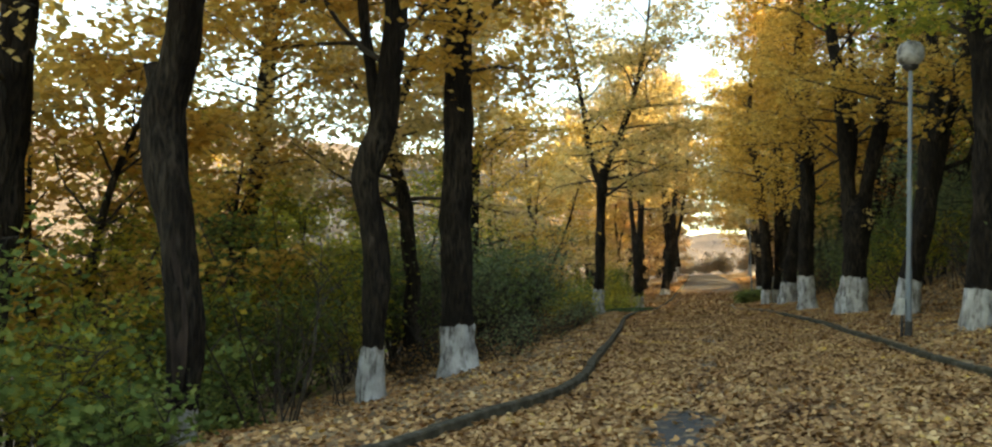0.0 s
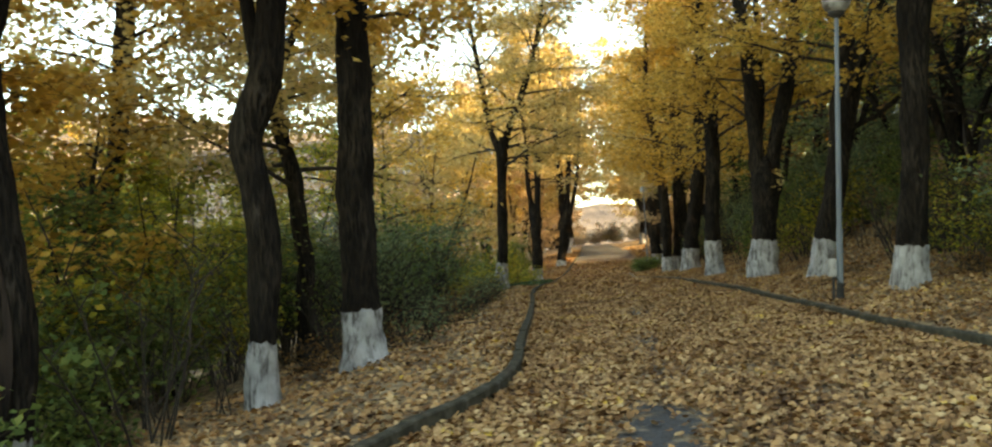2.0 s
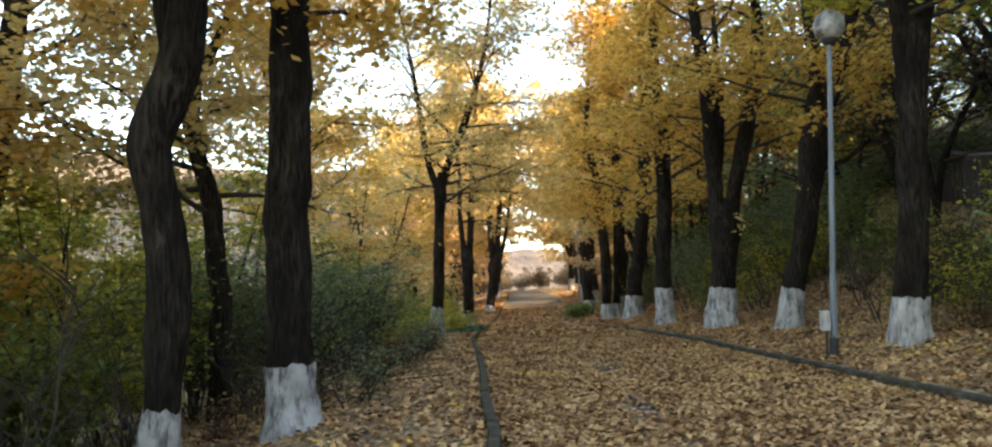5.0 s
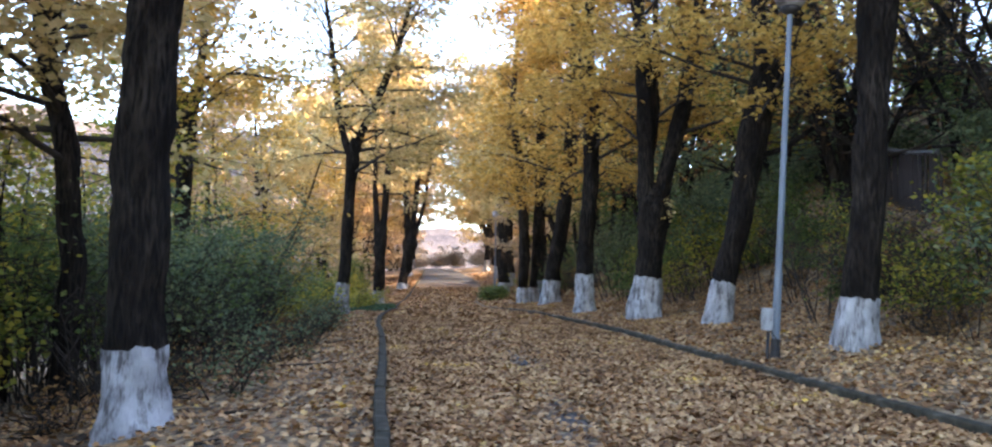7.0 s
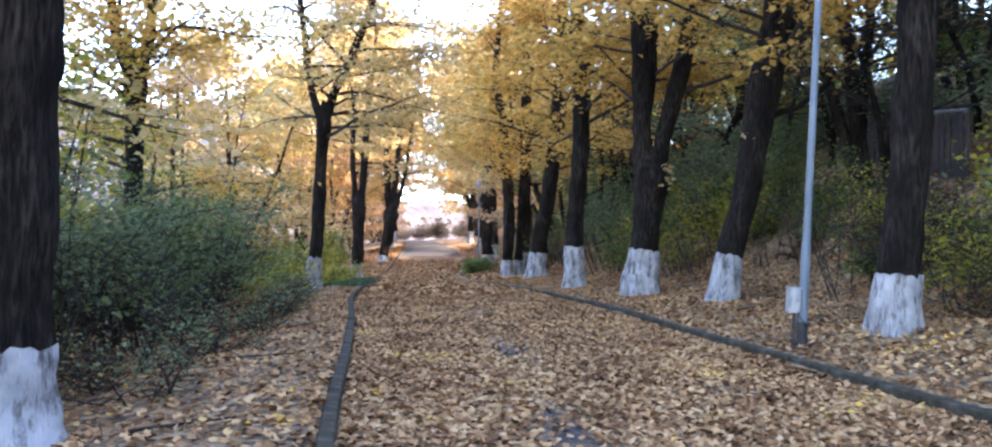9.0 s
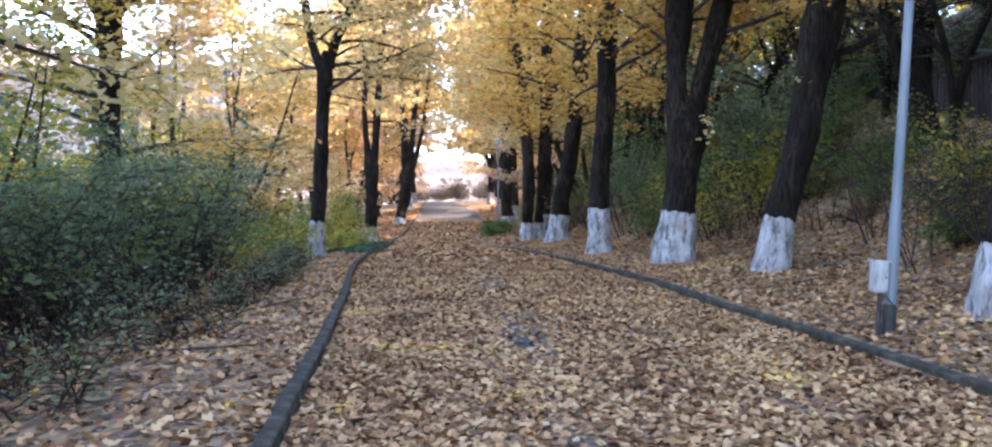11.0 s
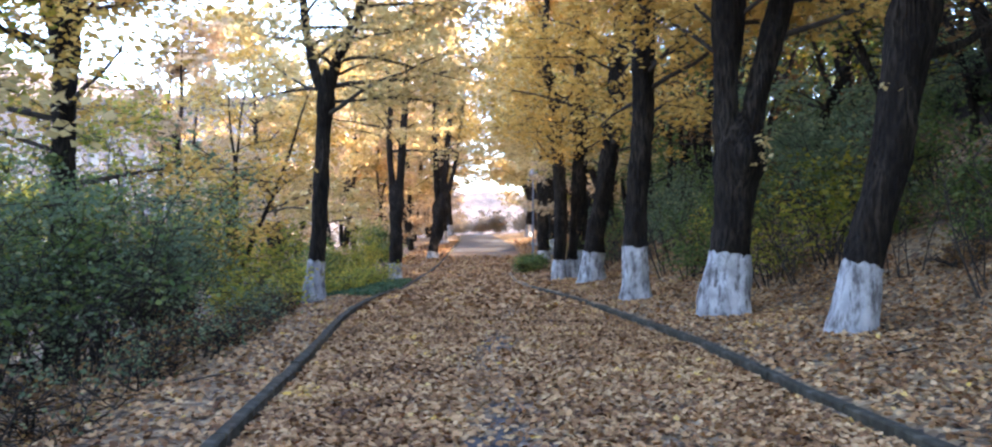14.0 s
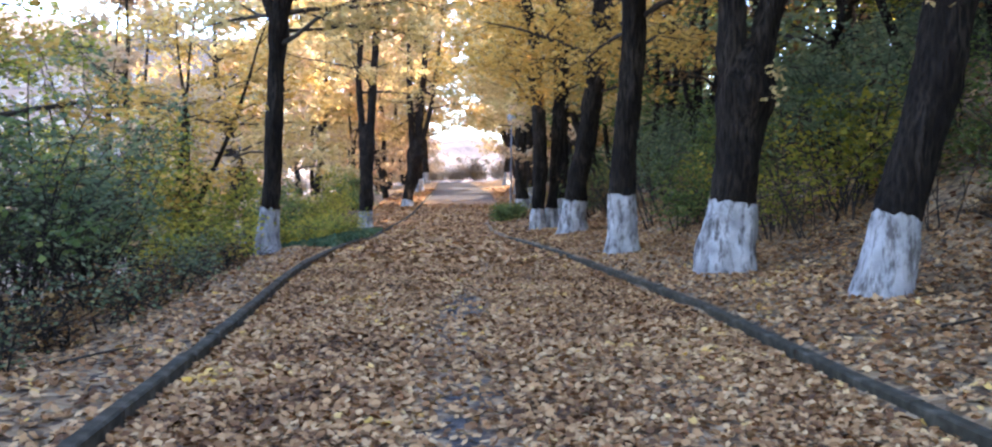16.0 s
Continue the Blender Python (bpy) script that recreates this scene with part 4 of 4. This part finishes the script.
# ---- bare growth and small plants ----
def sprout(x, y, z, seed, leaf, n, label):
    """A tuft of leaves sprouting from the bark."""
    nr2 = np.random.default_rng(seed)
    root = thing("leaf_tuft", (x, y, z), label, "leaves", "tufts on the trunks")
    v, f = [], []
    rg = random.Random(seed)
    pts = []
    for _ in range(4):
        tw = polyline(rg, Vector((0, 0.1, 0)), Vector((rg.uniform(-0.5, 0.5), -1, rg.uniform(-0.2, 0.8))), 0.3, 3, 0.3, 0)
        tube(v, f, tw, [0.006, 0.005, 0.004, 0.003], 4, cap=False)
        pts += tw[1:]
    part("twig", mesh_of("twig", v, f, TWIG), root)
    arr = np.array([tuple(p) for p in pts])
    pos = arr[nr2.integers(0, len(arr), n)] + nr2.normal(0, 0.06, (n, 3))
    tagged(part("foliage", leaf_mesh("foliage", pos, nr2.uniform(0.06, 0.11, n), leaf, nr2, tilt=0.9), root), kind="stuff")


sprout(4.95, 26.25, 3.2, 1, GOLD, 26, "tuft of yellow leaves on the bark")
sprout(4.98, 26.25, 2.9, 2, GOLD, 18, "tuft of yellow leaves on the bark")
sprout(6.0, 23.4, 3.5, 3, GOLD, 12, "small tuft of pale leaves on the bark")
sprout(-3.3, 13.15, 5.2, 4, YELLOW, 40, "tuft of yellow leaves on the bark")
sprout(-3.5, 13.15, 5.9, 5, YELLOW, 50, "tuft of yellow leaves on the bark")
sprout(-7.75, 27.2, 3.0, 6, GREEN, 120, "green ivy tuft on the dark trunk")
sprout(-7.6, 27.2, 2.2, 7, GREEN, 140, "green ivy tuft on the dark trunk")
sprout(-7.7, 27.2, 1.4, 8, GREEN, 140, "green ivy tuft on the dark trunk")
sprout(-6.0, 17.25, 4.2, 9, GOLD, 40, "tuft of yellow leaves on the bark")


def whips(seed, stems, high, label):
    """Thin bare shoots rising from one root."""
    rg = random.Random(seed)
    root = thing("bare_shrub", (0, 0, 0), label, "shrub", "bare shoots")
    for _ in range(stems):
        v, f = [], []
        a = rg.uniform(0, 6.28)
        pts = polyline(rg, Vector((rg.gauss(0, 0.12), rg.gauss(0, 0.12), -0.1)), Vector((math.cos(a) * 0.35, math.sin(a) * 0.35, 1)), high * rg.uniform(0.6, 1.1), 7, 0.1, 0.03)
        tube(v, f, pts, [(0.008 + 0.0022 * high) * (1 - 0.12 * j) for j in range(8)], 6, cap=False)
        for j in range(2, 8):
            b3 = rg.uniform(0, 6.28)
            tw = polyline(rg, pts[j], Vector((math.cos(b3), math.sin(b3), 0.9)), high * 0.25 * rg.uniform(0.5, 1), 3, 0.15, 0.02)
            tube(v, f, tw, [0.008, 0.006, 0.005, 0.003], 4, cap=False)
        part("shoot", mesh_of("shoot", v, f, TWIG, True), root)
    return root


plant([whips(1, 7, 2.2, "bare thin shoots on the bank"), whips(2, 5, 1.6, "low bare twigs by the verge")], [(6.6, 20.8), (7.0, 25.6), (6.2, 28.0), (5.3, 30.2), (7.1, 23.2), (6.9, 16.6), (7.8, 19.4), (8.3, 24), (4.9, 34.6), (-4.4, 10.9), (-4.9, 13.2), (-4.2, 15.0), (-4.8, 16.6), (-3.9, 17.8), (-4.6, 9.4), (-5.4, 11.0)], rng)
plant([whips(3, 8, 6.5, "tall many-stemmed bare shrub behind the bushes")], [(-11.6, 22.2), (-9.2, 17.6), (-13.5, 30)], rng)


def stick(x, y, length, yaw, seed):
    rg = random.Random(seed)
    root = thing("fallen_stick", (x, y, ground_at(x, y) + 0.03), "thin dead stick lying on the leaves", "stick", "fallen sticks")
    v, f = [], []
    pts = polyline(rg, Vector((0, 0, 0)), Vector((math.cos(yaw), math.sin(yaw), 0.02)), length, 6, 0.1, 0)
    tube(v, f, [Vector((p.x, p.y, 0.012 + 0.01 * k)) for k, p in enumerate(pts)], [0.016 - 0.0016 * k for k in range(7)], 6)
    part("stem", mesh_of("stem", v, f, TWIG, True), root)


stick(-2.55, 13.6, 0.8, 0.3, 1)
stick(-2.4, 12.2, 0.6, 0.5, 2)
stick(-2.9, 17.6, 0.9, -0.2, 3)
stick(-2.7, 20.8, 0.7, 0.9, 4)
stick(4.9, 21.4, 0.6, 0.4, 5)


# ---- board fence above the bank, in place of a dark wall ----
fence = thing("fence", (10.2, 22.5, 0), "dark board fence standing for a wall with pale top edge", "fence")
board = mesh_of("board", [(x, y, z) for z in (0, 1.5) for x, y in ((-0.07, -0.012), (0.07, -0.012), (0.07, 0.012), (-0.07, 0.012))], [(0, 1, 5, 4), (1, 2, 6, 5), (2, 3, 7, 6), (3, 0, 4, 7), (4, 5, 6, 7), (3, 2, 1, 0)], PLANK)
f0, f1 = Vector((10.4, 23.5, 0)), Vector((12.6, 36.0, 0))
yaw = math.degrees(math.atan2(f1.y - f0.y, f1.x - f0.x))
rng = random.Random(8)
count = int((f1 - f0).length / 0.16)
for i in range(count):
    p = f0.lerp(f1, i / count)
    o = part("board", board, fence)
    o.matrix_basis = Matrix.Translation(-fence.location) @ pose(p.x, p.y, ground_at(p.x, p.y) - 0.1 + rng.uniform(-0.03, 0.03), rng.uniform(-1.5, 1.5), rng.uniform(-1.2, 1.2), yaw)
for i in range(7):
    a, b3 = f0.lerp(f1, i / 7), f0.lerp(f1, (i + 1) / 7)
    a.z, b3.z = ground_at(a.x, a.y) + 1.42, ground_at(b3.x, b3.y) + 1.42
    v, f = [], []
    tube(v, f, [a - fence.location, b3 - fence.location], [0.06, 0.06], 4)
    part("top_rail", mesh_of("top_rail", v, f, SLATE), fence, "pale metal edge")

# ---- distant apartment block beyond the trees ----
block = thing("apartment_building", (-50, 134, -7), "distant pale apartment block with rows of windows", "building")
W, D, H = 44, 14, 27
bm = bmesh.new()
bmesh.ops.create_cube(bm, size=1)
bmesh.ops.scale(bm, vec=(W, D, H), verts=bm.verts)
bmesh.ops.translate(bm, vec=(0, 0, H / 2), verts=bm.verts)
me = bpy.data.meshes.new("wall")
bm.to_mesh(me)
bm.free()
me.materials.append(PLASTER)
part("wall", me, block)
part("roof", mesh_of("roof", [(x, y, z) for z in (H + 0.004, H + 0.8) for x, y in ((-W / 2 - 0.4, -D / 2 - 0.4), (W / 2 + 0.4, -D / 2 - 0.4), (W / 2 + 0.4, D / 2 + 0.4), (-W / 2 - 0.4, D / 2 + 0.4))], [(0, 1, 5, 4), (1, 2, 6, 5), (2, 3, 7, 6), (3, 0, 4, 7), (4, 5, 6, 7), (3, 2, 1, 0)], PLASTER), block)
win = mesh_of("window", [(x, y, z) for z in (-0.9, 0.9) for x, y in ((-0.65, -0.06), (0.65, -0.06), (0.65, 0.06), (-0.65, 0.06))], [(0, 1, 5, 4), (1, 2, 6, 5), (2, 3, 7, 6), (3, 0, 4, 7), (4, 5, 6, 7), (3, 2, 1, 0)], PANE)
for s in range(8):
    for c in range(17):
        o = part("window", win, block)
        o.location = (-W / 2 + 2 + c * (W - 4) / 16, -D / 2, 2 + s * 2.9)

# ---- far wooded ridge beyond the valley ----
RIDGE = surface("autumn_woodland", [(0.3, (0.10, 0.082, 0.075)), (0.5, (0.155, 0.125, 0.105)), (0.7, (0.21, 0.165, 0.13))], 0.05, 0.95, None, 0.4, 0.8, 2.0)
verts, faces = [], []
steps = 90
for i in range(steps + 1):
    a = radians(-100 + i * 130 / steps)          # bearing from +y, clockwise
    crest = np.interp(math.degrees(a), [-100, -70, -45, -28, -14, -7, 2, 12, 30], [34, 54, 62, 60, 48, 24, 16, 20, 30]) + 4 * noise.noise(Vector((a * 6, 0, 0))) + 2.0 * noise.noise(Vector((a * 40, 3, 0)))
    for k, (rad, f) in enumerate(((170, -0.2), (230, 0.25), (290, 0.7), (340, 1.0), (420, 0.9))):
        verts.append((math.sin(a) * rad, math.cos(a) * rad, crest * f + 1.5 * noise.noise(Vector((a * 25, k * 2.0, 1)))))
        if i and k:
            q = i * 5 + k
            faces.append((q - 6, q - 1, q, q - 5))
tagged(new("backdrop", mesh_of("backdrop", verts, faces, RIDGE, True)), "distant sunlit autumn woodland on a low ridge", "backdrop", kind="structure")

# ---- fallen leaves and grass ----
nr = np.random.default_rng(5)


def litter_patch(name, n, x_of, ylo, yhi, size, label, power=1.0, keep=None, lift=0.012):
    y = ylo + (yhi - ylo) * nr.random(n) ** power
    x = x_of(y, nr.random(n))
    d = np.minimum(x - edge_l(y), edge_r(y) - x)
    ok = (np.abs(d) > 0.0) & ~((d < 0) & (d > -0.14))
    ok &= nr.random(n) < (np.where(d > 0, littered(x, y), 1.0) if keep is None else keep(x, y))
    x, y, d = x[ok], y[ok], d[ok]
    u = np.clip((x - edge_l(y)) / (edge_r(y) - edge_l(y)), 0, 1)
    z = np.where(d > 0, along(y) + 0.03 * np.sin(math.pi * u) + 0.006, height(x, y)) + lift + nr.random(len(x)) * 0.035
    me = leaf_mesh(name, np.stack([x, y, z], 1), nr.uniform(0.65, 1.3, len(x)) * size, FALLEN, nr, RAGGED, 0.4)
    tagged(new(name, me), label, "leaves", kind="stuff")


litter_patch("fallen_leaves", 150000, lambda y, u: edge_l(y) + 0.02 + u * (edge_r(y) - edge_l(y) - 0.04), -3, 30, 0.062, "fallen yellow and brown leaves covering the asphalt path", 1.1)
litter_patch("fallen_leaves", 12000, lambda y, u: edge_l(y) + 0.02 + u * (edge_r(y) - edge_l(y) - 0.04), 30, 75, 0.16, "fallen leaves on the far path", 1.5)
litter_patch("fallen_leaves", 58000, lambda y, u: edge_r(y) + 0.13 + u * 4.2, -2, 42, 0.068, "fallen leaves on the verge by the lamp", 1.2)
litter_patch("fallen_leaves", 32000, lambda y, u: edge_l(y) - 0.13 - u ** 1.4 * 4.6, -3, 44, 0.068, "fallen leaves under the verge trees", 1.2)
litter_patch("fallen_leaves", 14000, lambda y, u: edge_r(y) + 4 + u * 6, -2, 44, 0.1, "brown leaves scattered over the bank", 1.1)
litter_patch("fallen_leaves", 7000, lambda y, u: edge_l(y) - 0.15 - u * 3.5, 42, 90, 0.17, "fallen leaves on the far verge", 1.2)
litter_patch("fallen_leaves", 6000, lambda y, u: edge_r(y) + 0.15 + u * 4, 40, 90, 0.16, "fallen leaves under the far trees", 1.2)

gy = nr.uniform(34, 50, 5000)
gx = edge_l(gy) - 0.2 - nr.uniform(0, 1, 5000) ** 1.3 * 2.8
pos = np.stack([gx, gy, height(gx, gy) + 0.06], 1)
tagged(new("grass", leaf_mesh("grass", pos, nr.uniform(0.15, 0.3, 5000), GRASS, nr, KITE, 1.6)), "low green grass and weeds on the verge", "grass", kind="stuff")
